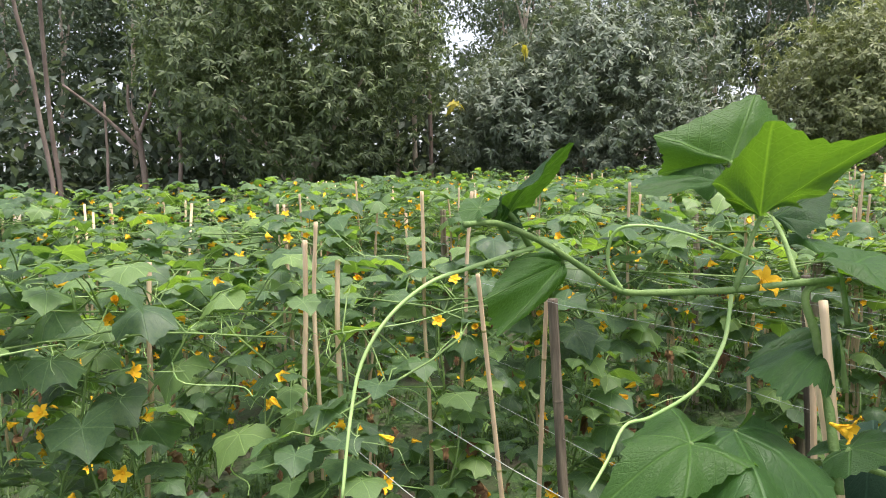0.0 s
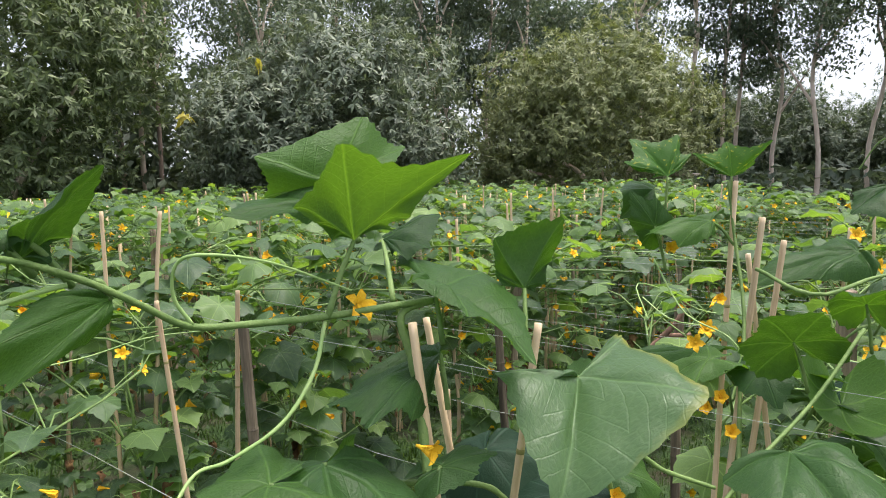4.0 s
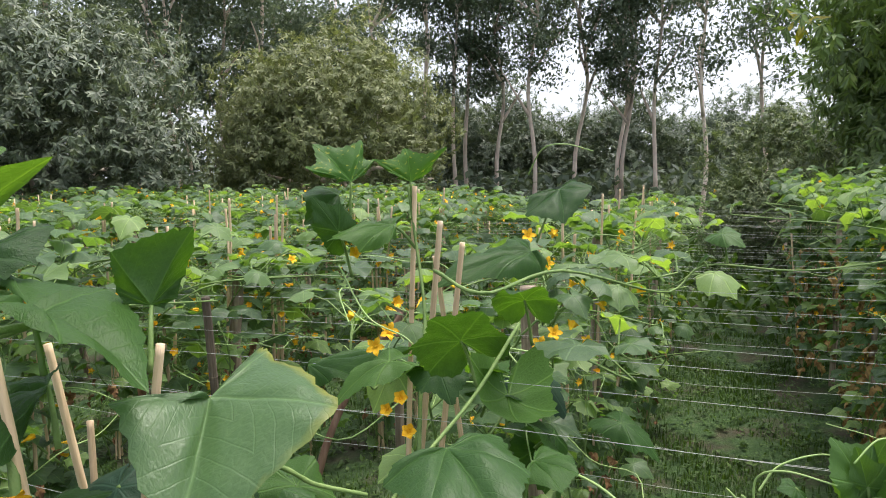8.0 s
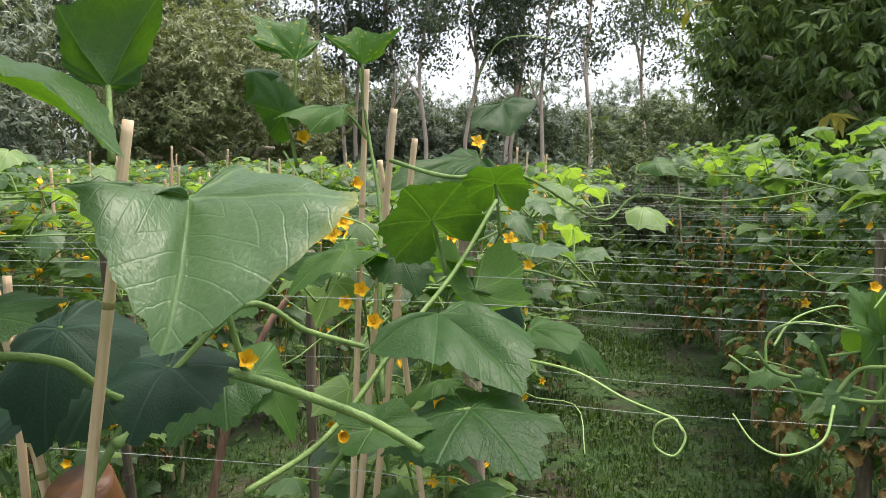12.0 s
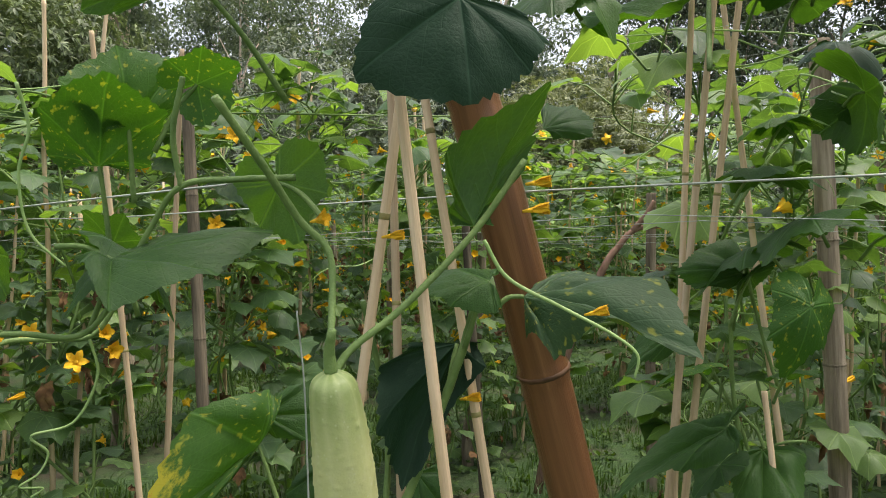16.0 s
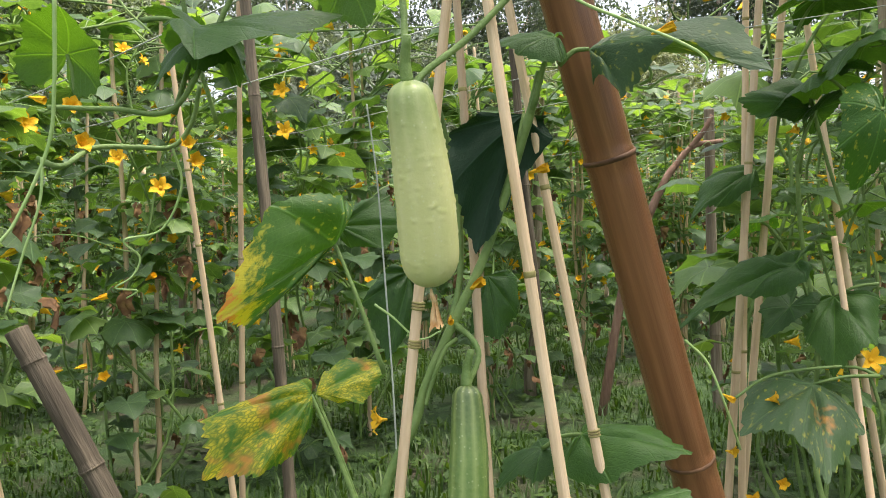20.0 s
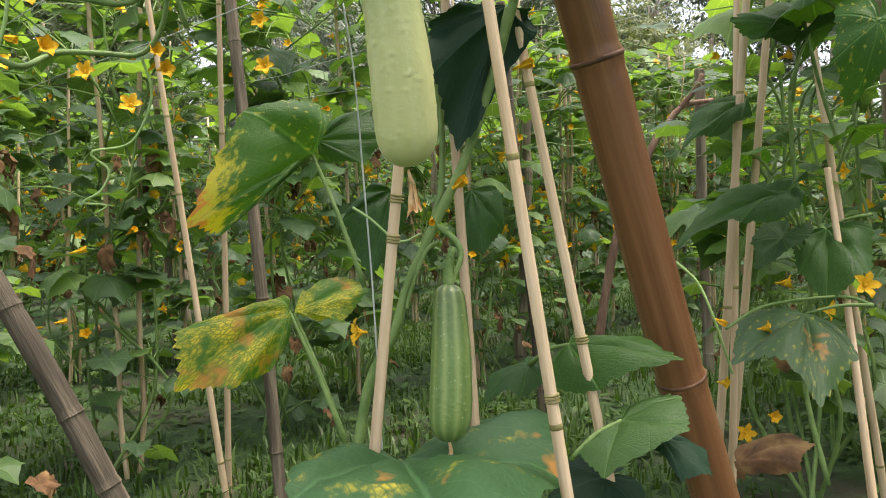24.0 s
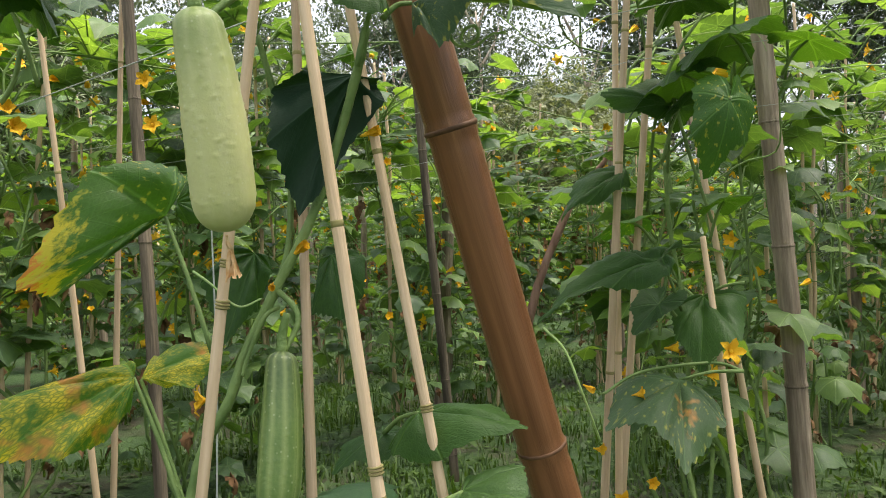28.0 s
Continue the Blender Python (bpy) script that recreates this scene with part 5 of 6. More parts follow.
blade(fruiting, (-0.422, 0.481, 1.229), [(-0.414, 0.521, 1.251), (-0.359, 0.479, 1.278), (-0.345, 0.406, 1.311), (-0.378, 0.343, 1.237), (-0.419, 0.373, 1.188)], "green", 24, 0.1, (-0.420, 0.569, 1.146))
blade(fruiting, (-0.627, 0.527, 1.139), [(-0.635, 0.489, 1.139), (-0.626, 0.455, 1.175), (-0.635, 0.519, 1.222), (-0.620, 0.587, 1.219), (-0.626, 0.586, 1.170)], "spot", 25, 0.1, (-0.632, 0.536, 1.058))
blade(fruiting, (-0.648, 0.506, 1.096), [(-0.649, 0.455, 1.102), (-0.634, 0.436, 1.151), (-0.589, 0.484, 1.182), (-0.604, 0.555, 1.154), (-0.642, 0.554, 1.106)], "spot", 26, 0.1, (-0.654, 0.521, 1.011))
blade(fruiting, (-0.295, 0.719, 0.977), [(-0.279, 0.707, 0.950), (-0.307, 0.675, 0.957), (-0.339, 0.661, 0.967), (-0.353, 0.725, 0.988), (-0.314, 0.753, 0.988)], "green", 27, 0.1, (-0.328, 0.722, 0.908))
blade(fruiting, (-0.267, 0.738, 0.962), [(-0.223, 0.718, 0.915), (-0.172, 0.723, 0.944), (-0.101, 0.753, 0.926), (-0.164, 0.812, 0.985), (-0.249, 0.816, 0.980)], "dull", 28, 0.08, (-0.293, 0.722, 0.948))
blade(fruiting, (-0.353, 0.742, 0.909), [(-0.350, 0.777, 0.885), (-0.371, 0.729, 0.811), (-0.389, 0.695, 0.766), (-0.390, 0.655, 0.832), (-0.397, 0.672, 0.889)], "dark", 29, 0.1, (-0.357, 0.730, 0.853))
blade(fruiting, (-0.600, 0.676, 0.775), [(-0.59, 0.62, 0.755), (-0.60, 0.555, 0.69), (-0.612, 0.52, 0.70), (-0.612, 0.598, 0.825), (-0.597, 0.695, 0.838)], "dying", 30, 0.12, (-0.536, 0.691, 0.617))
blade(fruiting, (-0.621, 0.645, 0.590), [(-0.594, 0.601, 0.540), (-0.590, 0.545, 0.522), (-0.610, 0.495, 0.538), (-0.643, 0.514, 0.590), (-0.648, 0.644, 0.604)], "yellow", 31, 0.1, (-0.545, 0.659, 0.438))
blade(fruiting, (-0.633, 0.661, 0.585), [(-0.606, 0.679, 0.580), (-0.589, 0.699, 0.574), (-0.587, 0.737, 0.604), (-0.610, 0.758, 0.619), (-0.648, 0.714, 0.622)], "yellow", 32, 0.1, (-0.559, 0.672, 0.432))
blade(fruiting, (-0.403, 0.608, 0.459), [(-0.356, 0.790, 0.475), (-0.273, 0.691, 0.462), (-0.224, 0.486, 0.463), (-0.374, 0.458, 0.482), (-0.466, 0.541, 0.475)], "patch", 33, 0.1)
blade(fruiting, (-0.598, 0.803, 0.732), [(-0.624, 0.776, 0.733), (-0.627, 0.743, 0.697), (-0.591, 0.750, 0.624), (-0.581, 0.793, 0.665), (-0.584, 0.819, 0.709)], "green", 34, 0.1)
blade(fruiting, (-0.490, 0.836, 0.726), [(-0.504, 0.825, 0.706), (-0.494, 0.806, 0.657), (-0.468, 0.828, 0.647), (-0.461, 0.860, 0.675), (-0.472, 0.877, 0.722)], "green", 35, 0.1)
blade(fruiting, (-0.641, 0.718, 0.798), [(-0.626, 0.723, 0.772), (-0.591, 0.749, 0.768), (-0.588, 0.778, 0.797), (-0.609, 0.778, 0.839), (-0.634, 0.751, 0.832)], "green", 36, 0.1)
blade(fruiting, (-0.343, 0.818, 0.545), [(-0.349, 0.781, 0.510), (-0.293, 0.793, 0.510), (-0.230, 0.856, 0.540), (-0.309, 0.885, 0.546), (-0.348, 0.863, 0.545)], "green", 37, 0.1, (-0.412, 0.837, 0.512))
blade(fruiting, (-0.269, 0.796, 0.475), [(-0.294, 0.748, 0.451), (-0.259, 0.741, 0.440), (-0.204, 0.806, 0.475), (-0.228, 0.847, 0.497), (-0.280, 0.841, 0.485)], "pale", 38, 0.12, (-0.298, 0.743, 0.443))
blade(fruiting, (-0.242, 0.828, 0.455), [(-0.235, 0.815, 0.442), (-0.209, 0.809, 0.424), (-0.189, 0.830, 0.426), (-0.208, 0.861, 0.438), (-0.239, 0.862, 0.450)], "dark", 39, 0.1)
leaf(fruiting, (-0.373, 0.791, 1.425), (-0.457, 0.659, 1.415), (0.114, -0.282, 0.953), 0.48, "dark", 1)
leaf(fruiting, (-0.754, 0.426, 1.002), (-0.715, 0.425, 1.058), (-0.579, 0.682, 0.448), 0.96, "green", 3, (-0.753, 0.435, 0.948))
leaf(fruiting, (-0.697, 0.547, 1.016), (-0.689, 0.508, 1.056), (-0.527, 0.620, 0.582), 0.83, "green", 2)
leaf(fruiting, (-0.594, 0.506, 1.007), (-0.522, 0.550, 0.966), (0.117, 0.516, 0.849), 0.7, "green", 1, (-0.632, 0.487, 0.923))
leaf(fruiting, (-0.594, 0.506, 1.007), (-0.589, 0.434, 0.983), (0.376, -0.443, 0.814), 0.51, "pale", 3)
leaf(fruiting, (-0.515, 0.637, 1.081), (-0.490, 0.649, 1.013), (-0.527, 0.620, 0.582), 1.02, "green", 2, (-0.442, 0.637, 1.037))
leaf(fruiting, (-0.579, 0.578, 1.186), (-0.544, 0.612, 1.212), (-0.579, 0.682, 0.448), 0.96, "spot", 3)
leaf(fruiting, (-0.412, 0.837, 0.512), (-0.433, 0.766, 0.503), (0.199, -0.222, 0.954), 0.58, "green", 1)
leaf(fruiting, (-0.296, 0.805, 0.408), (-0.323, 0.738, 0.410), (0.349, -0.388, 0.853), 0.83, "dark", 0)
vine(fruiting, [(-0.319, 0.727, 0.947), (-0.336, 0.730, 0.906), (-0.365, 0.728, 0.837), (-0.389, 0.709, 0.756), (-0.411, 0.680, 0.687), (-0.431, 0.656, 0.624), (-0.439, 0.641, 0.578), (-0.458, 0.621, 0.527), (-0.463, 0.607, 0.465), (-0.470, 0.602, 0.407)], 0.00476, 0.00558, "vine", n=60)
vine(fruiting, [(-0.434, 0.683, 0.954), (-0.436, 0.704, 0.899), (-0.437, 0.725, 0.816), (-0.430, 0.715, 0.735), (-0.426, 0.693, 0.687)], 0.00328, 0.00369, "vine")
vine(fruiting, [(-0.411, 0.680, 0.687), (-0.382, 0.678, 0.669), (-0.372, 0.673, 0.652), (-0.373, 0.657, 0.628)], 0.00328, 0.00295, "vine")
vine(fruiting, [(-0.409, 0.682, 0.669), (-0.412, 0.664, 0.658), (-0.422, 0.651, 0.619), (-0.424, 0.646, 0.602)], 0.00246, 0.00205, "vine")
vine(fruiting, [(-0.360, 0.449, 1.124), (-0.365, 0.499, 1.076), (-0.368, 0.539, 1.034), (-0.354, 0.561, 1.005), (-0.341, 0.552, 0.954), (-0.328, 0.537, 0.922), (-0.325, 0.540, 0.906)], 0.00344, 0.00312, "vine", n=50)
vine(fruiting, [(-0.325, 0.540, 0.906), (-0.322, 0.557, 0.925), (-0.296, 0.594, 0.960), (-0.257, 0.641, 1.023), (-0.224, 0.672, 1.087)], 0.00344, 0.00295, "vine")
vine(fruiting, [(-0.457, 0.611, 1.081), (-0.493, 0.567, 1.078), (-0.525, 0.525, 1.070), (-0.563, 0.514, 1.028), (-0.613, 0.480, 0.929), (-0.649, 0.427, 0.926), (-0.680, 0.375, 0.927)], 0.00328, 0.00287, "vine", n=60)
vine(fruiting, [(-0.525, 0.525, 1.070), (-0.520, 0.513, 1.119), (-0.502, 0.512, 1.171)], 0.00312, 0.00279, "vine")
vine(fruiting, [(-0.375, 0.534, 1.486), (-0.339, 0.576, 1.483), (-0.314, 0.631, 1.467), (-0.285, 0.682, 1.427), (-0.234, 0.759, 1.489), (-0.194, 0.804, 1.459), (-0.153, 0.844, 1.437)], 0.00369, 0.00246, "vine", n=60)
vine(fruiting, [(-0.285, 0.682, 1.427), (-0.306, 0.664, 1.379), (-0.324, 0.642, 1.334), (-0.347, 0.641, 1.301)], 0.00328, 0.00328, "vine")
vine(fruiting, [(-0.258, 0.754, 1.572), (-0.245, 0.760, 1.519), (-0.234, 0.759, 1.489)], 0.00328, 0.00328, "vine")
vine(fruiting, [(-0.265, 0.812, 1.293), (-0.212, 0.900, 1.325), (-0.165, 1.030, 1.407), (-0.125, 1.143, 1.472), (-0.086, 1.245, 1.561)], 0.00328, 0.00287, "vine")
vine(fruiting, [(-0.239, 0.631, 1.016), (-0.224, 0.645, 0.984), (-0.187, 0.669, 0.960), (-0.150, 0.689, 0.938), (-0.131, 0.698, 0.921), (-0.133, 0.697, 0.902)], 0.0018, 0.00115, "tendril", M_TENDRIL)
vine(fruiting, [(-0.572, 0.393, 1.155), (-0.578, 0.406, 1.117), (-0.589, 0.402, 1.076), (-0.593, 0.413, 1.025), (-0.584, 0.442, 0.992)], 0.0018, 0.00115, "tendril", M_TENDRIL)
vine(fruiting, [(-0.630, 0.368, 1.028), (-0.641, 0.368, 0.943), (-0.653, 0.364, 0.884), (-0.668, 0.337, 0.813), (-0.674, 0.318, 0.786)], 0.00213, 0.00164, "tendril", M_TENDRIL)
vine(fruiting, [(-0.656, 0.359, 0.873), (-0.660, 0.356, 0.829), (-0.667, 0.341, 0.779), (-0.670, 0.324, 0.723)], 0.00164, 0.00115, "tendril", M_TENDRIL)
vine(fruiting, [(-0.754, 0.548, 0.903), (-0.758, 0.560, 0.856), (-0.776, 0.540, 0.802), (-0.796, 0.500, 0.790), (-0.791, 0.517, 0.768), (-0.796, 0.508, 0.744), (-0.804, 0.490, 0.731), (-0.795, 0.513, 0.726), (-0.800, 0.501, 0.717)], 0.0018, 0.00107, "tendril", M_TENDRIL, n=60)
vine(fruiting, [(-0.767, 0.392, 0.884), (-0.760, 0.417, 0.876), (-0.791, 0.465, 0.902), (-0.773, 0.509, 0.904), (-0.754, 0.548, 0.905), (-0.736, 0.566, 0.935), (-0.720, 0.570, 0.979)], 0.00344, 0.00295, "vine", n=60)
vine(fruiting, [(-0.484, 0.633, 0.708), (-0.465, 0.640, 0.695), (-0.438, 0.653, 0.671), (-0.421, 0.670, 0.678)], 0.00148, 0.00098, "tendril", M_TENDRIL)
vine(fruiting, [(-0.533, 0.677, 0.939), (-0.527, 0.683, 0.856), (-0.519, 0.682, 0.740), (-0.498, 0.669, 0.595), (-0.469, 0.644, 0.424)], 0.00098, 0.00098, "tendril", M_STRING)
vine(fruiting, [(-0.252, 0.783, 0.968), (-0.260, 0.788, 0.942), (-0.254, 0.798, 0.930), (-0.233, 0.798, 0.934), (-0.232, 0.794, 0.945), (-0.236, 0.781, 0.939), (-0.241, 0.782, 0.928), (-0.231, 0.790, 0.923), (-0.216, 0.797, 0.933), (-0.203, 0.805, 0.935)], 0.00197, 0.00131, "tendril", M_TENDRIL, n=60)
vine(fruiting, [(-0.087, 1.349, 1.307), (0.028, 1.261, 1.312), (0.102, 1.211, 1.291), (0.165, 1.157, 1.285)], 0.00246, 0.00164, "tendril", M_TENDRIL)
vine(fruiting, [(0.165, 1.157, 1.285), (0.177, 1.153, 1.263), (0.162, 1.140, 1.242), (0.138, 1.143, 1.253), (0.139, 1.138, 1.281), (0.159, 1.138, 1.292), (0.171, 1.126, 1.280)], 0.00164, 0.00115, "tendril", M_TENDRIL)
flower(fruiting, (-0.522, 0.668, 0.568), (-0.494, -0.868, 0.044), 0.016, 0)
flower(fruiting, (-0.394, 0.694, 0.724), (0.892, 0.033, 0.451), 0.0137, 2)
flower(fruiting, (-0.413, 0.678, 0.692), (0.621, -0.691, -0.369), 0.0091, 2)
flower(fruiting, (-0.859, 0.583, 0.861), (0.773, -0.522, 0.360), 0.0152, 0)
flower(fruiting, (-1.080, 0.957, 0.994), (0.662, -0.736, 0.141), 0.0182, 0)
flower(fruiting, (-0.796, 0.452, 0.906), (0.970, 0.108, 0.216), 0.0167, 1)
flower(fruiting, (-0.747, 0.569, 0.888), (0.985, 0.172, -0.014), 0.0152, 1)
flower(fruiting, (-0.354, 0.760, 0.848), (0.945, 0.259, 0.201), 0.0137, 2)
flower(fruiting, (-0.373, 0.564, 1.034), (0.907, 0.365, 0.211), 0.0122, 1)
flower(fruiting, (-0.329, 0.610, 1.020), (0.922, 0.371, 0.110), 0.0122, 2)
flower(fruiting, (-0.214, 0.666, 1.042), (0.879, 0.464, 0.113), 0.0137, 2)
flower(fruiting, (-0.173, 0.699, 0.953), (0.915, 0.329, 0.233), 0.0122, 2)
flower(fruiting, (-0.709, 0.411, 0.934), (0.865, -0.431, 0.256), 0.0137, 1)
flower(fruiting, (-0.749, 0.564, 0.908), (0.926, -0.265, 0.270), 0.0129, 1)
flower(fruiting, (-0.874, 0.534, 0.902), (0.628, -0.740, 0.242), 0.0137, 0)
flower(fruiting, (-1.005, 0.898, 1.054), (0.647, -0.762, -0.001), 0.016, 0)
flower(fruiting, (-0.316, 0.580, 1.237), (0.713, -0.685, 0.149), 0.0167, 1)
flower(fruiting, (-0.228, 0.693, 1.068), (0.929, 0.357, 0.096), 0.0137, 2)
flower(fruiting, (-0.863, 0.834, 1.190), (0.635, -0.757, 0.155), 0.0152, 0)
flower(fruiting, (-0.381, 0.459, 1.283), (0.314, -0.472, -0.824), 0.0091, 2)
neighbour = root_at(-0.45, 1.7, "cucumber plant with broad dark leaves on paired bamboo stakes")
blade(neighbour, (-0.285, 1.395, 0.708), [(-0.255, 1.352, 0.685), (-0.306, 1.251, 0.671), (-0.374, 1.145, 0.647), (-0.340, 1.323, 0.720), (-0.285, 1.468, 0.734)], "green", 40, 0.08, (-0.291, 1.496, 0.620))
blade(neighbour, (-0.261, 1.390, 0.512), [(-0.179, 1.352, 0.466), (-0.198, 1.229, 0.408), (-0.237, 1.251, 0.460), (-0.324, 1.253, 0.459), (-0.360, 1.388, 0.506)], "dull", 41, 0.1, (-0.180, 1.464, 0.521))
blade(neighbour, (-0.270, 1.555, 0.642), [(-0.308, 1.491, 0.620), (-0.290, 1.462, 0.574), (-0.238, 1.431, 0.536), (-0.189, 1.489, 0.574), (-0.202, 1.572, 0.641)], "green", 42, 0.1, (-0.201, 1.572, 0.665))
blade(neighbour, (-0.326, 1.259, 0.286), [(-0.304, 1.245, 0.286), (-0.238, 1.243, 0.312), (-0.231, 1.287, 0.340), (-0.279, 1.325, 0.336), (-0.328, 1.312, 0.312)], "dry", 43, 0.25)
blade(neighbour, (-0.267, 1.424, 0.970), [(-0.268, 1.385, 0.951), (-0.296, 1.312, 0.950), (-0.321, 1.276, 0.975), (-0.324, 1.396, 1.014), (-0.292, 1.468, 1.025)], "green", 44, 0.1, (-0.301, 1.485, 0.865))
blade(neighbour, (-0.369, 1.461, 0.876), [(-0.369, 1.433, 0.840), (-0.407, 1.377, 0.816), (-0.442, 1.342, 0.798), (-0.445, 1.422, 0.863), (-0.412, 1.496, 0.895)], "green", 45, 0.1)
leaf(neighbour, (-0.255, 1.429, 0.964), (-0.213, 1.430, 1.010), (-0.132, 0.147, 0.980), 0.8, "green", 0)
leaf(neighbour, (-0.391, 1.515, 0.786), (-0.454, 1.437, 0.768), (-0.213, 0.237, 0.948), 0.64, "spot", 0)
leaf(neighbour, (-0.122, 1.259, 0.929), (-0.122, 1.223, 0.835), (0.572, -0.637, 0.517), 0.64, "spot", 3)
leaf(neighbour, (-0.200, 1.466, 0.805), (-0.151, 1.424, 0.824), (0.137, -0.152, 0.979), 0.77, "green", 0)
leaf(neighbour, (-0.310, 1.439, 0.633), (-0.335, 1.375, 0.589), (0.199, -0.222, 0.954), 0.7, "green", 2)
leaf(neighbour, (-0.153, 1.376, 1.057), (-0.206, 1.254, 1.040), (-0.190, 0.248, 0.950), 0.7, "green", 1)
leaf(neighbour, (-0.047, 1.409, 1.032), (0.025, 1.373, 1.016), (-0.317, 0.414, 0.853), 0.96, "green", 0)
leaf(neighbour, (-0.225, 1.377, 1.138), (-0.107, 1.351, 1.147), (-0.127, 0.149, 0.981), 0.58, "green", 1)
leaf(neighbour, (-0.236, 1.389, 1.012), (-0.326, 1.308, 0.983), (-0.127, 0.149, 0.981), 0.75, "green", 1)
leaf(neighbour, (-0.200, 1.451, 1.226), (-0.123, 1.416, 1.239), (-0.109, 0.165, 0.980), 0.64, "green", 1)
leaf(neighbour, (-0.218, 1.446, 1.226), (-0.278, 1.378, 1.218), (-0.109, 0.165, 0.980), 0.64, "green", 1)
leaf(neighbour, (-0.167, 1.386, 1.408), (-0.109, 1.343, 1.427), (-0.329, 0.495, 0.804), 1.02, "green", 0)
leaf(neighbour, (-0.098, 1.520, 1.270), (-0.010, 1.483, 1.191), (-0.369, 0.555, 0.746), 0.96, "green", 3)
leaf(neighbour, (-0.178, 1.229, 1.531), (-0.208, 1.158, 1.600), (-0.319, 0.793, 0.519), 1.02, "green", 0)
leaf(neighbour, (-0.103, 1.342, 1.582), (-0.111, 1.278, 1.645), (-0.217, 0.540, 0.813), 0.83, "green", 4)
leaf(neighbour, (-0.134, 1.347, 1.411), (-0.096, 1.249, 1.340), (-0.319, 0.793, 0.519), 0.83, "green", 3)
leaf(neighbour, (-0.353, 0.946, 1.484), (-0.346, 0.894, 1.425), (-0.319, 0.793, 0.519), 0.96, "green", 2)
leaf(neighbour, (-0.379, 0.988, 1.355), (-0.418, 0.899, 1.320), (0.108, -0.269, 0.957), 0.77, "pale", 1)
leaf(neighbour, (-0.349, 1.005, 1.355), (-0.275, 0.980, 1.312), (0.108, -0.269, 0.957), 0.77, "green", 4)
vine(neighbour, [(-0.304, 1.481, 0.884), (-0.308, 1.502, 0.769), (-0.300, 1.516, 0.669), (-0.290, 1.522, 0.549), (-0.300, 1.511, 0.369), (-0.256, 1.476, 0.206)], 0.0041, 0.00492, "vine")
vine(neighbour, [(-0.180, 1.464, 0.521), (-0.227, 1.454, 0.534), (-0.318, 1.374, 0.524), (-0.356, 1.301, 0.494)], 0.00287, 0.00246, "vine")
vine(neighbour, [(-0.346, 1.102, 0.617), (-0.318, 1.111, 0.586), (-0.296, 1.113, 0.532), (-0.291, 1.155, 0.455)], 0.00213, 0.00164, "tendril", M_TENDRIL)
vine(neighbour, [(-0.262, 1.423, 0.983), (-0.250, 1.466, 0.876), (-0.231, 1.502, 0.772)], 0.00328, 0.00328, "vine")
flower(neighbour, (-0.170, 1.368, 0.563), (0.648, -0.721, 0.246), 0.0198, 0)
flower(neighbour, (-0.312, 1.161, 0.529), (0.906, -0.279, -0.317), 0.0122, 2)
flower(neighbour, (-0.305, 1.320, 0.495), (0.945, 0.259, 0.201), 0.0152, 1)
flower(neighbour, (-0.338, 1.322, 0.322), (0.662, -0.736, 0.141), 0.016, 0)
flower(neighbour, (-0.359, 1.283, 0.410), (0.999, -0.054, -0.003), 0.0137, 1)
flower(neighbour, (-0.318, 1.389, 0.338), (0.829, -0.559, 0.022), 0.0152, 1)
flower(neighbour, (-0.294, 1.423, 0.933), (0.970, 0.108, 0.216), 0.0144, 1)
flower(neighbour, (-0.210, 1.445, 0.942), (0.790, 0.045, 0.611), 0.0152, 1)
flower(neighbour, (-0.173, 1.459, 0.909), (0.846, -0.333, 0.417), 0.0152, 1)
flower(neighbour, (-0.544, 1.750, 1.015), (0.874, -0.405, 0.267), 0.0152, 1)


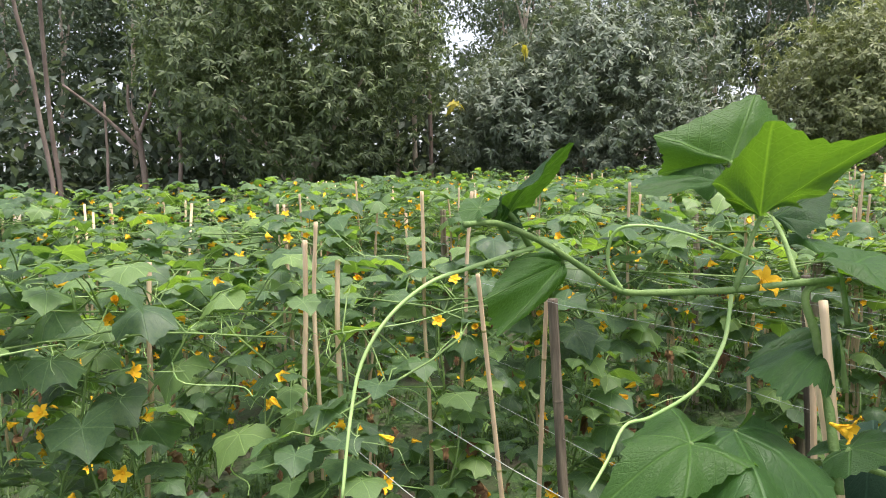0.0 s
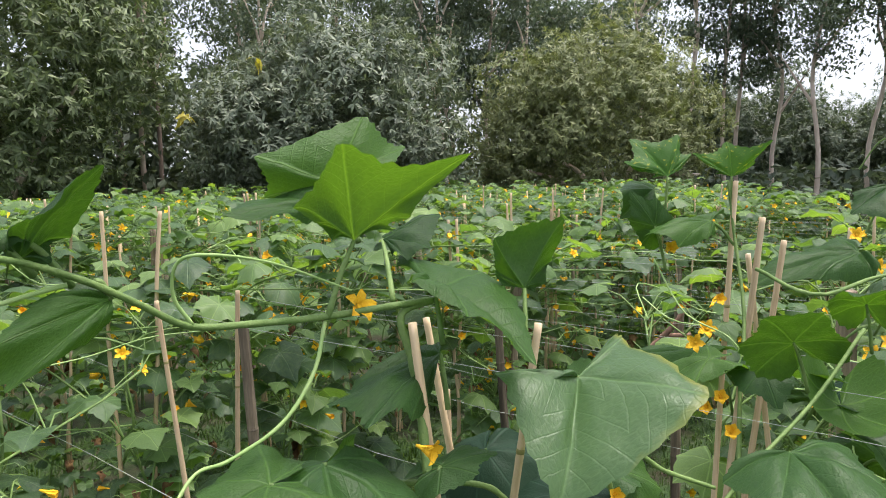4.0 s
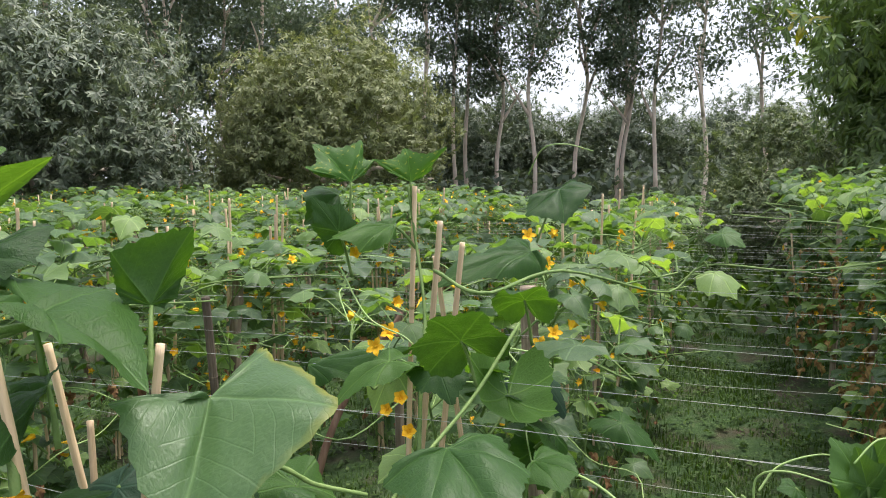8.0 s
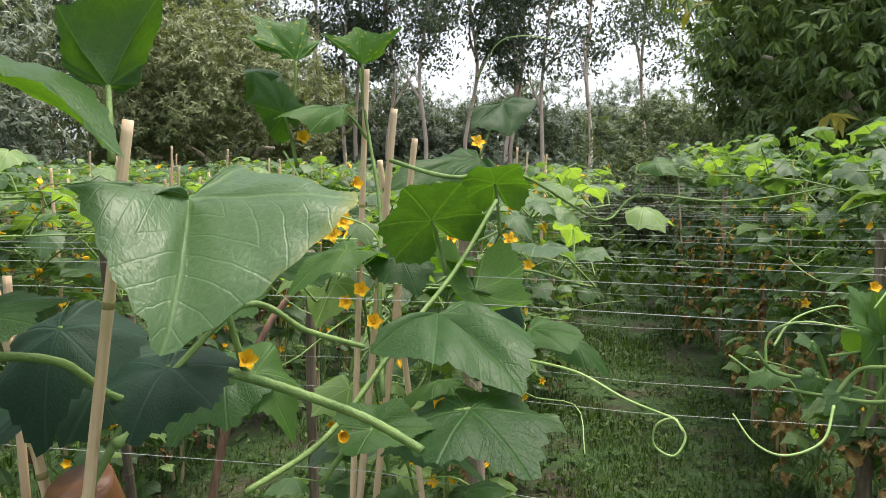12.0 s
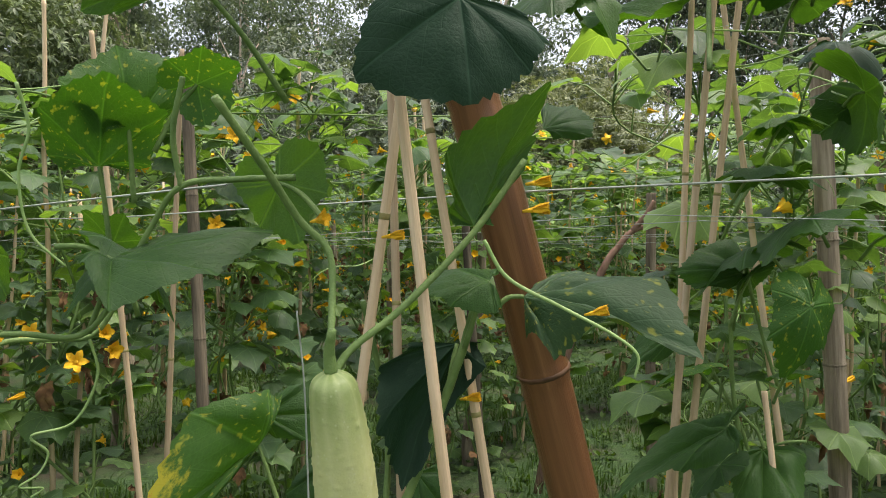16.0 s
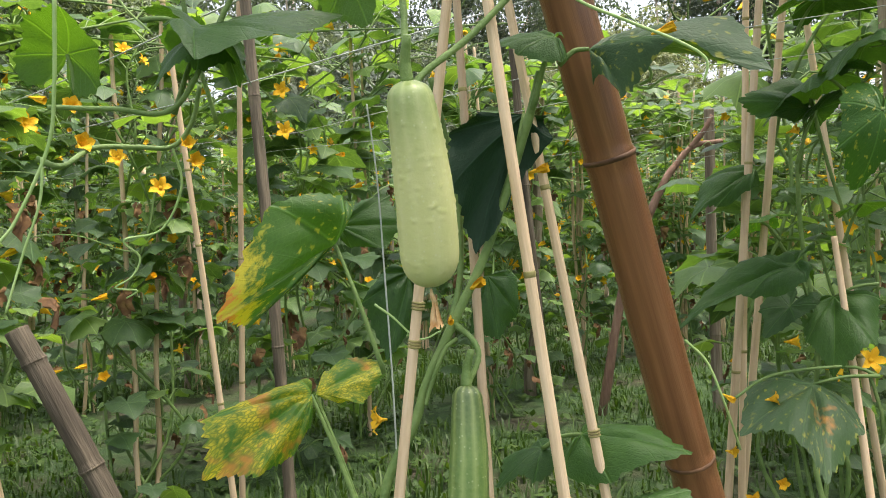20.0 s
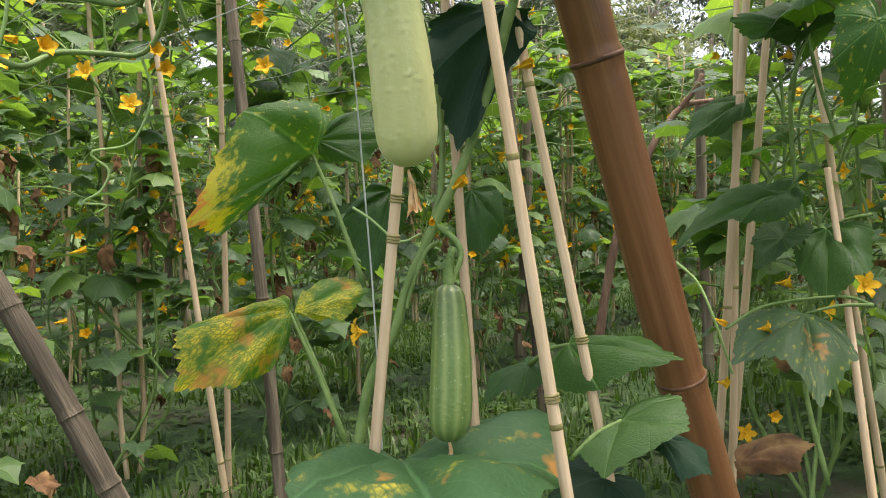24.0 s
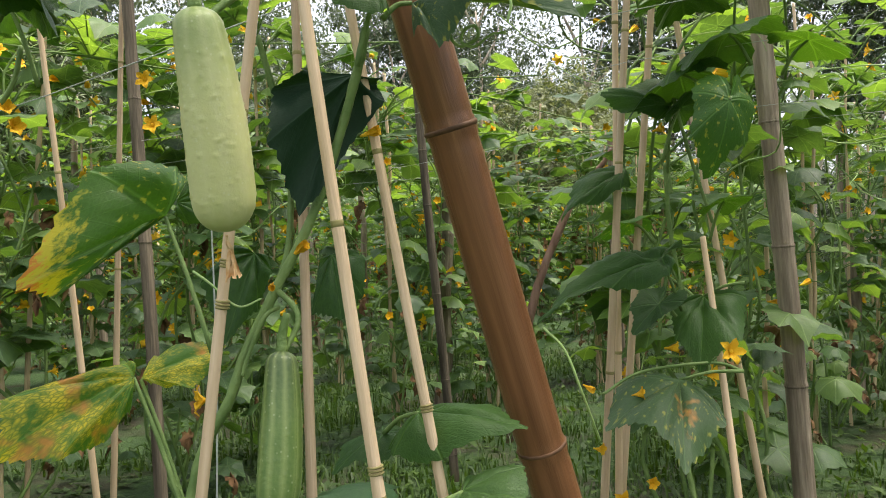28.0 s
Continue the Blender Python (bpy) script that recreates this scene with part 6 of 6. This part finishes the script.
def cucumber(root, top, bottom, r, skin, label, seed, ribs=0.006):
    """A warty fruit with shallow ribs that hangs from its stalk."""
    g = np.random.default_rng(seed)
    a, b = local(root, top), local(root, bottom)
    n, sides = 110, 72
    axis = (b - a) / np.linalg.norm(b - a)
    s = np.cross(axis, (0, 1, 0.2))
    s /= np.linalg.norm(s)
    t = np.cross(axis, s)
    length = np.linalg.norm(b - a)
    warts = [(g.uniform(0.06, 0.95), g.uniform(0, 6.28), g.uniform(0.5, 1.0)) for _ in range(270)]
    WQ, WT, WS = (np.array(c) for c in zip(*warts))
    verts, uvs = [], []
    for i in range(n):
        q = i / (n - 1)
        w = r * (0.7 + 0.3 * math.sin(min(1.0, q / 0.75) * 1.5708)) * (1 - 0.9 * math.exp(-q / 0.022)) * max(0.0, 1 - max(0, (q - 0.8) / 0.2) ** 2.6) ** 0.5
        for k in range(sides):
            th = 6.2832 * k / sides
            h = ribs * math.cos(th * 5) * math.sin(math.pi * q)
            dq = (q - WQ) * length / r
            dt = (th - WT + math.pi) % 6.2832 - math.pi
            e = 1 - (dq * dq + dt * dt) / 0.0042
            h += 0.02 * noise.noise((q * 6, th * 1.2, seed)) * math.sin(math.pi * q)
            h += float((0.05 * WS * np.maximum(e, 0)).sum())
            c = a + (b - a) * q + 0.16 * r * math.sin(q * 3.1) * s
            verts.append(c + w * (1 + h) * (math.cos(th) * s + math.sin(th) * t))
            uvs.append((k / sides, q))
    faces = [(i * sides + k, i * sides + (k + 1) % sides, (i + 1) * sides + (k + 1) % sides, (i + 1) * sides + k) for i in range(n - 1) for k in range(sides)]
    ob = put("cucumber", mesh_of("cucumber", verts, faces, skin, uvs), root, label=label)
    stalk = smooth_line([a - axis * 0.035 + s * 0.006, a - axis * 0.015, a + axis * 0.004], 8)
    put("stalk", mesh_of("stalk", *tube(stalk, np.linspace(0.0035, 0.006, 8), 7), M_STEM), ob)
    d = Bag()
    vs, fs = FLOWERS[2]
    crumple = np.array([noise.noise_vector((p_[0] * 2.1, p_[1] * 2.1, p_[2] * 2.1 + seed)) for p_ in vs]) * 0.3
    d.add(moved((vs + crumple) * np.array((0.8, 0.8, 1.5)), frame_of(Vector(b + axis * 0.012), Vector(s), Vector(axis), 0.0155)), fs)
    put("dried_flower", d.mesh("dried_flower", M_WILTED), ob, label="wilted pale flower at the fruit's end")
    return ob


def fruit_skin(name, top, body, stripe, lined=0.55):
    m, nt, ns, ln, bs = nodes_of(name)
    co = ns.new("ShaderNodeTexCoord")
    sep = ns.new("ShaderNodeSeparateXYZ")
    ln.new(co.outputs["UV"], sep.inputs[0])
    fine = tex_noise(nt, 40.0, 4.0, co.outputs["Object"])
    u = calc(nt, "ADD", sep.outputs[0], calc(nt, "MULTIPLY", fine, 0.03))
    lines = calc(nt, "SMOOTH_MIN", calc(nt, "MULTIPLY", calc(nt, "PINGPONG", calc(nt, "MULTIPLY", u, 10.0), 0.5), 3.0), 1.0, 0.3)
    v_ = calc(nt, "ADD", sep.outputs[1], calc(nt, "MULTIPLY", fine, 0.12))
    col = blend(nt, ramp(nt, v_, [(0.05, (0, 0, 0)), (0.5, (1, 1, 1))]), top, body)
    col = blend(nt, calc(nt, "MULTIPLY", calc(nt, "SUBTRACT", 1.0, lines), lined), col, stripe)
    col = blend(nt, calc(nt, "MULTIPLY", tex_noise(nt, 220.0, 2.0, co.outputs["Object"]), 0.25), col, stripe)
    dots = ns.new("ShaderNodeTexVoronoi")
    dots.inputs["Scale"].default_value = 150.0
    ln.new(co.outputs["Object"], dots.inputs["Vector"])
    col = blend(nt, calc(nt, "MULTIPLY", ramp(nt, dots.outputs["Distance"], [(0.06, (1, 1, 1)), (0.2, (0, 0, 0))]), 0.3), col, (0.72, 0.74, 0.5))
    cloud = tex_noise(nt, 28.0, 4.0, co.outputs["Object"])
    col = blend(nt, calc(nt, "MULTIPLY", cloud, 0.4), col, blend(nt, 1.0, col, (0.6, 0.7, 0.55), "MULTIPLY"))
    ln.new(col, bs.inputs["Base Color"])
    bs.inputs["Roughness"].default_value = 0.42
    bs.inputs["Subsurface Weight"].default_value = 0.15
    bs.inputs["Subsurface Radius"].default_value = (0.01, 0.012, 0.004)
    bump(nt, bs, tex_noise(nt, 300.0, 3.0, co.outputs["Object"]), 0.15, 0.002)
    return m


M_NODE = plain_material("bamboo_joint", [(0.3, (0.06, 0.03, 0.015)), (0.7, (0.2, 0.1, 0.05))], 30.0, 0.7)
M_TIE = plain_material("dried_tendril_tie", [(0.3, (0.2, 0.17, 0.06)), (0.7, (0.36, 0.32, 0.12))], 60.0, 0.7)
M_WILTED = plain_material("wilted_petal", [(0.3, (0.6, 0.3, 0.09)), (0.7, (0.78, 0.58, 0.34))], 120.0, 0.8)
M_FRUIT_PALE = fruit_skin("pale_cucumber_skin", (0.16, 0.25, 0.05), (0.58, 0.58, 0.255), (0.70, 0.69, 0.38), 0.22)
M_FRUIT_GREEN = fruit_skin("green_cucumber_skin", (0.022, 0.06, 0.014), (0.095, 0.175, 0.036), (0.42, 0.48, 0.18), 0.42)
cucumber(fruiting, (-0.310, 0.522, 0.912), (-0.328, 0.561, 0.737), 0.0262, M_FRUIT_PALE, "plump pale yellow-green cucumber with small warts", 3)
cucumber(fruiting, (-0.371, 0.652, 0.629), (-0.363, 0.634, 0.478), 0.0205, M_FRUIT_GREEN, "smaller green cucumber with pale stripes", 4, 0.018)


def rod(name, foot, top, r, material, label, category, group, nodes, sides=12, seed=0, taper=0.85, joints=(), ties=()):
    """A bamboo rod with swollen nodes, from foot to top."""
    g = np.random.default_rng(seed)
    a, b = np.array(foot), np.array(top)
    n = 41
    length = np.linalg.norm(b - a)
    pts, rad = [], []
    near = [g.uniform(0.9, 1.1) * (k + 0.5) / nodes for k in range(nodes)]
    if joints:
        near = [(z - a[2]) / (b[2] - a[2]) for z in joints]
    for i in range(n * 4):
        q = i / (n * 4 - 1)
        e = min(abs(q - m_) * length for m_ in near)
        swell = 0.075 * math.exp(-((e / 0.009) ** 2)) - 0.04 * math.exp(-(((e - 0.012) / 0.006) ** 2))
        pts.append(a + (b - a) * q + 0.12 * r * np.array((math.sin(q * 7 + seed), math.cos(q * 5 + seed), 0)))
        rad.append(r * (1.03 - (1 - taper) * q) * (1 + swell))
    turn = UP.rotation_difference(Vector((b - a) / length)).to_matrix().to_4x4()
    back = np.array(turn.inverted())[:3, :3]
    pts = [back @ (p - a) for p in pts]

    def piece(part_name, line, radii, mat):
        return mesh_of(part_name, *tube(line, radii, sides), mat)

    ob = tagged(new(name, piece(name, pts, rad, material)), label, category, group)
    ob.matrix_basis = Matrix.Translation(a) @ turn
    axis = np.array((0, 0, 1.0))
    if r > 0.005:
        for m_ in near:
            if 0.02 < m_ < 0.98:
                c = pts[int(round(m_ * (n * 4 - 1)))]
                rr = rad[int(round(m_ * (n * 4 - 1)))]
                ring = M_NODE if material is M_POLE else (material if r > 0.014 else M_TIE)
                put("node", piece("node", [c - axis * 0.004, c - axis * 0.0012, c + axis * 0.0008, c + axis * 0.0022], [rr * 0.985, rr * 1.022, rr * 1.018, rr * 0.98], ring), ob, label="ridged bamboo joint")
    for z in ties:
        c = np.array((0, 0, length * (z - foot[2]) / (top[2] - foot[2])))
        for k in range(3):
            d = axis * 0.003 * k
            put("tie", piece("tie", [c + d, c + d + axis * 0.0012, c + d + axis * 0.0024], [r * 1.02, r * 1.22, r * 1.02], M_TIE), ob)
    return ob


rod("bamboo_stake", (-0.222, 0.721, -0.050), (-0.338, 0.543, 1.653), 0.0062, M_STICK, "smooth pale split-bamboo stake beside the hanging cucumbers", "stake", "bamboo stakes of the trellis", 5, 8, 1, 0.66, ties=(0.524,))
rod("bamboo_stake", (-0.490, 0.563, -0.050), (-0.269, 0.658, 1.642), 0.006, M_STICK, "pale bamboo stake with a tied node behind the cucumber", "stake", "bamboo stakes of the trellis", 5, 8, 2, 0.66, ties=(0.709, 0.671))
rod("bamboo_stake", (-0.230, 0.851, -0.050), (-0.457, 0.699, 1.620), 0.0062, M_STICK, "thin pale bamboo stake leaning on the trellis", "stake", "bamboo stakes of the trellis", 5, 8, 3, 0.66, ties=(0.552,))
rod("bamboo_stake", (-0.318, 0.642, -0.050), (-0.505, 0.795, 1.500), 0.006, M_STICK, "thin brownish bamboo stake among the stems", "stake", "bamboo stakes of the trellis", 5, 8, 4, 0.66)
rod("bamboo_stake", (-0.475, 1.540, -0.050), (-0.283, 1.534, 1.660), 0.0085, M_STICK, "pale bamboo stake wound with vines", "stake", "bamboo stakes of the trellis", 5, 8, 6, 0.66)
rod("bamboo_stake", (-0.254, 1.921, -0.050), (-0.381, 1.626, 1.620), 0.0085, M_STICK, "pale bamboo stake wound with vines", "stake", "bamboo stakes of the trellis", 5, 8, 7, 0.66)
rod("bamboo_stake", (-0.139, 1.389, -0.050), (-0.268, 1.558, 0.750), 0.008, M_STICK, "short broken bamboo stake", "stake", "bamboo stakes of the trellis", 2, 8, 9, 0.66)
rod("bamboo_stake", (-1.520, 1.096, -0.050), (-1.534, 0.938, 1.500), 0.0085, M_STICK, "pale split-bamboo stake pushed into the soil", "stake", "bamboo stakes of the trellis", 5, 8, 10, 0.66)
rod("bamboo_stake", (-1.622, 1.154, -0.050), (-1.511, 1.151, 1.500), 0.0085, M_STICK, "pale split-bamboo stake pushed into the soil", "stake", "bamboo stakes of the trellis", 5, 8, 11, 0.66)
rod("bamboo_stake", (-0.440, 1.500, -0.050), (-0.343, 1.436, 1.775), 0.0075, M_STICK, "pale bamboo stake tied in a bundle", "stake", "bamboo stakes of the trellis", 5, 8, 12, 0.66)
rod("bamboo_stake", (-0.460, 1.440, -0.050), (-0.299, 1.451, 1.708), 0.0085, M_STICK, "pale bamboo stake tied in a bundle", "stake", "bamboo stakes of the trellis", 5, 8, 13, 0.66)
rod("bamboo_post", (-0.252, 1.196, -0.050), (-0.370, 0.710, 1.335), 0.031, M_POLE, "thick glossy brown bamboo pole leaning under the trellis", "post", "posts of the trellis", 4, 14, 21, 0.9, joints=(0.06, 0.473, 0.866, 1.18))
rod("bamboo_post", (-1.322, 0.828, -0.050), (-1.540, 0.610, 0.620), 0.025, M_POST_DARK, "weathered grey bamboo pole leaning low beside the row", "post", "posts of the trellis", 4, 14, 22, 0.9)
rod("bamboo_post", (-1.414, 1.178, -0.050), (-1.478, 1.142, 1.420), 0.015, M_POST_DARK, "dark weathered bamboo post holding up the strings", "post", "posts of the trellis", 4, 14, 23, 0.9)
rod("bamboo_post", (-0.239, 2.141, -0.050), (-0.274, 2.032, 1.500), 0.025, M_POST, "weathered pale bamboo post with peeling bark", "post", "posts of the trellis", 5, 14, 24, 0.9)
rod("bamboo_post", (-1.382, 2.255, -0.050), (-1.409, 2.139, 1.400), 0.015, M_POST_DARK, "thin weathered bamboo post", "post", "posts of the trellis", 5, 14, 25, 0.9)
rod("bamboo_post", (-1.169, 3.163, -0.050), (-1.153, 3.118, 1.250), 0.022, M_POST, "pale weathered bamboo post with a split top", "post", "posts of the trellis", 5, 14, 26, 0.9)



def dry_branch(lines):
    root = tagged(new("dry_branch"), "reddish dry forked branch leaning beside a bamboo post", "branch")
    root.location = lines[0][0]
    for k, pts in enumerate(lines):
        line = smooth_line([local(root, p) for p in pts], 18)
        put("limb" if k == 0 else "twig", mesh_of("limb", *tube(line, np.linspace(0.021 if k == 0 else 0.013, 0.009, 18) * (1 + 0.07 * np.sin(np.arange(18) * 2.3)), 8), M_REDWOOD), root)


M_REDWOOD = plain_material("dry_reddish_bark", [(0.3, (0.16, 0.085, 0.06)), (0.6, (0.3, 0.18, 0.13)), (0.8, (0.42, 0.29, 0.22))], 12.0, 0.9, 50.0, 0.9, (4, 4, 0.6))
dry_branch([[(-1.528, 2.821, -0.050), (-1.418, 2.861, 0.550), (-1.278, 2.921, 0.921), (-1.226, 2.969, 1.025), (-1.171, 3.008, 1.095), (-1.075, 3.068, 1.109)], [(-1.181, 3.004, 1.090), (-1.127, 3.008, 1.150), (-1.095, 3.022, 1.209)]])

# ---- bare trunks, forked saplings and a banana plant at the edge of the wood ----
def bare_tree(label, foot, lines):
    """A pale trunk and its limbs, each a line of points with its two radii."""
    root = tagged(new("slender_tree"), label, "tree")
    root.location = foot
    for k, (pts, r0, r1) in enumerate(lines):
        line = smooth_line([local(root, p) for p in pts], 14)
        part_name = "trunk" if k == 0 else "limb"
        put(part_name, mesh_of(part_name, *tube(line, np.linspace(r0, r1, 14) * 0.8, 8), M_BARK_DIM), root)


def banana_plant(x, y, height, seed):
    g = np.random.default_rng(seed)
    root = tagged(new("banana_plant"), "young banana plant with broad arching green leaves", "plant")
    root.location = (x, y, 0)
    put("stem", mesh_of("stem", *tube(smooth_line([(0, 0, -0.05), (0.02, 0, height * 0.4), (0, 0.02, height * 0.75)], 10), np.linspace(0.09, 0.045, 10), 9), M_BARK), root)
    for k in range(6):
        a = k * 1.1 + g.uniform(-0.2, 0.2)
        out_ = np.array((math.cos(a), math.sin(a), 0))
        side = np.array((-math.sin(a), math.cos(a), 0))
        vs, fs = [], []
        n = 13
        for i in range(n):
            q = i / (n - 1)
            c = np.array((0, 0, height * 0.72)) + out_ * (0.12 + 0.75 * q) + np.array((0, 0, 0.75 * q - 0.95 * q * q))
            w = 0.17 * math.sin(min(1.0, q * 1.15 + 0.06) * math.pi) ** 0.6 if 0 < i < n - 1 else 0.01
            for e in (-1, -0.5, 0, 0.5, 1):
                vs.append(c + side * e * w + np.array((0, 0, 0.05 * abs(e) + g.uniform(-0.01, 0.01))))
        for i in range(n - 1):
            for j in range(4):
                o = i * 5 + j
                fs.append((o, o + 1, o + 6, o + 5))
        put("leaf", mesh_of("leaf", vs, fs, M_LEAF_PALE, [(v_[0], v_[1]) for v_ in vs]), root)


bare_tree("slender pale tree with a bare leaning trunk", (-16.871, 1.011, 0.000), [([(-16.871, 1.011, -0.100), (-16.871, 1.011, 1.332), (-16.869, 0.926, 2.456), (-16.770, 0.891, 3.763), (-16.578, 0.871, 5.010), (-16.304, 0.902, 6.188)], 0.065, 0.045)])
bare_tree("slender pale tree with a bare leaning trunk", (-16.479, 0.866, 0.000), [([(-16.479, 0.866, -0.100), (-16.479, 0.866, 1.346), (-16.471, 0.722, 2.655), (-16.375, 0.608, 3.809), (-16.230, 0.425, 4.803), (-16.029, 0.356, 5.749)], 0.06, 0.04)])
bare_tree("small forked tree with bare pale limbs", (-16.198, 2.515, 0.000), [([(-16.198, 2.515, -0.100), (-16.198, 2.515, 1.411), (-16.207, 2.470, 2.096), (-16.201, 2.419, 2.524)], 0.09, 0.07), ([(-16.207, 2.470, 2.096), (-16.245, 2.128, 2.491), (-16.275, 1.694, 2.929), (-16.288, 1.130, 3.400)], 0.06, 0.03), ([(-16.201, 2.419, 2.524), (-16.193, 2.287, 2.991), (-16.155, 2.288, 3.430)], 0.055, 0.03), ([(-16.201, 2.446, 2.435), (-16.141, 2.638, 2.939), (-16.082, 2.791, 3.330)], 0.05, 0.03)])
bare_tree("thin straight sapling with pale bark", (-15.581, 3.032, 0.000), [([(-15.581, 3.032, -0.100), (-15.581, 3.032, 1.011), (-15.586, 3.101, 1.854), (-15.563, 3.107, 2.634)], 0.06, 0.05)])
bare_tree("thin straight sapling with pale bark", (-16.789, 1.880, 0.000), [([(-16.789, 1.880, -0.100), (-16.789, 1.880, 1.304), (-16.790, 1.909, 2.112), (-16.740, 1.904, 3.134)], 0.045, 0.03)])
bare_tree("thin leaning tree at the edge of the wood", (-16.340, 9.284, 0.000), [([(-16.340, 9.284, -0.100), (-16.340, 9.284, 3.432), (-16.338, 9.109, 4.244), (-16.269, 8.892, 5.292), (-16.086, 8.713, 6.414)], 0.07, 0.05)])
banana_plant(-10.38, 0.06, 1.75, 5)
banana_plant(-12.25, 1.83, 1.55, 6)
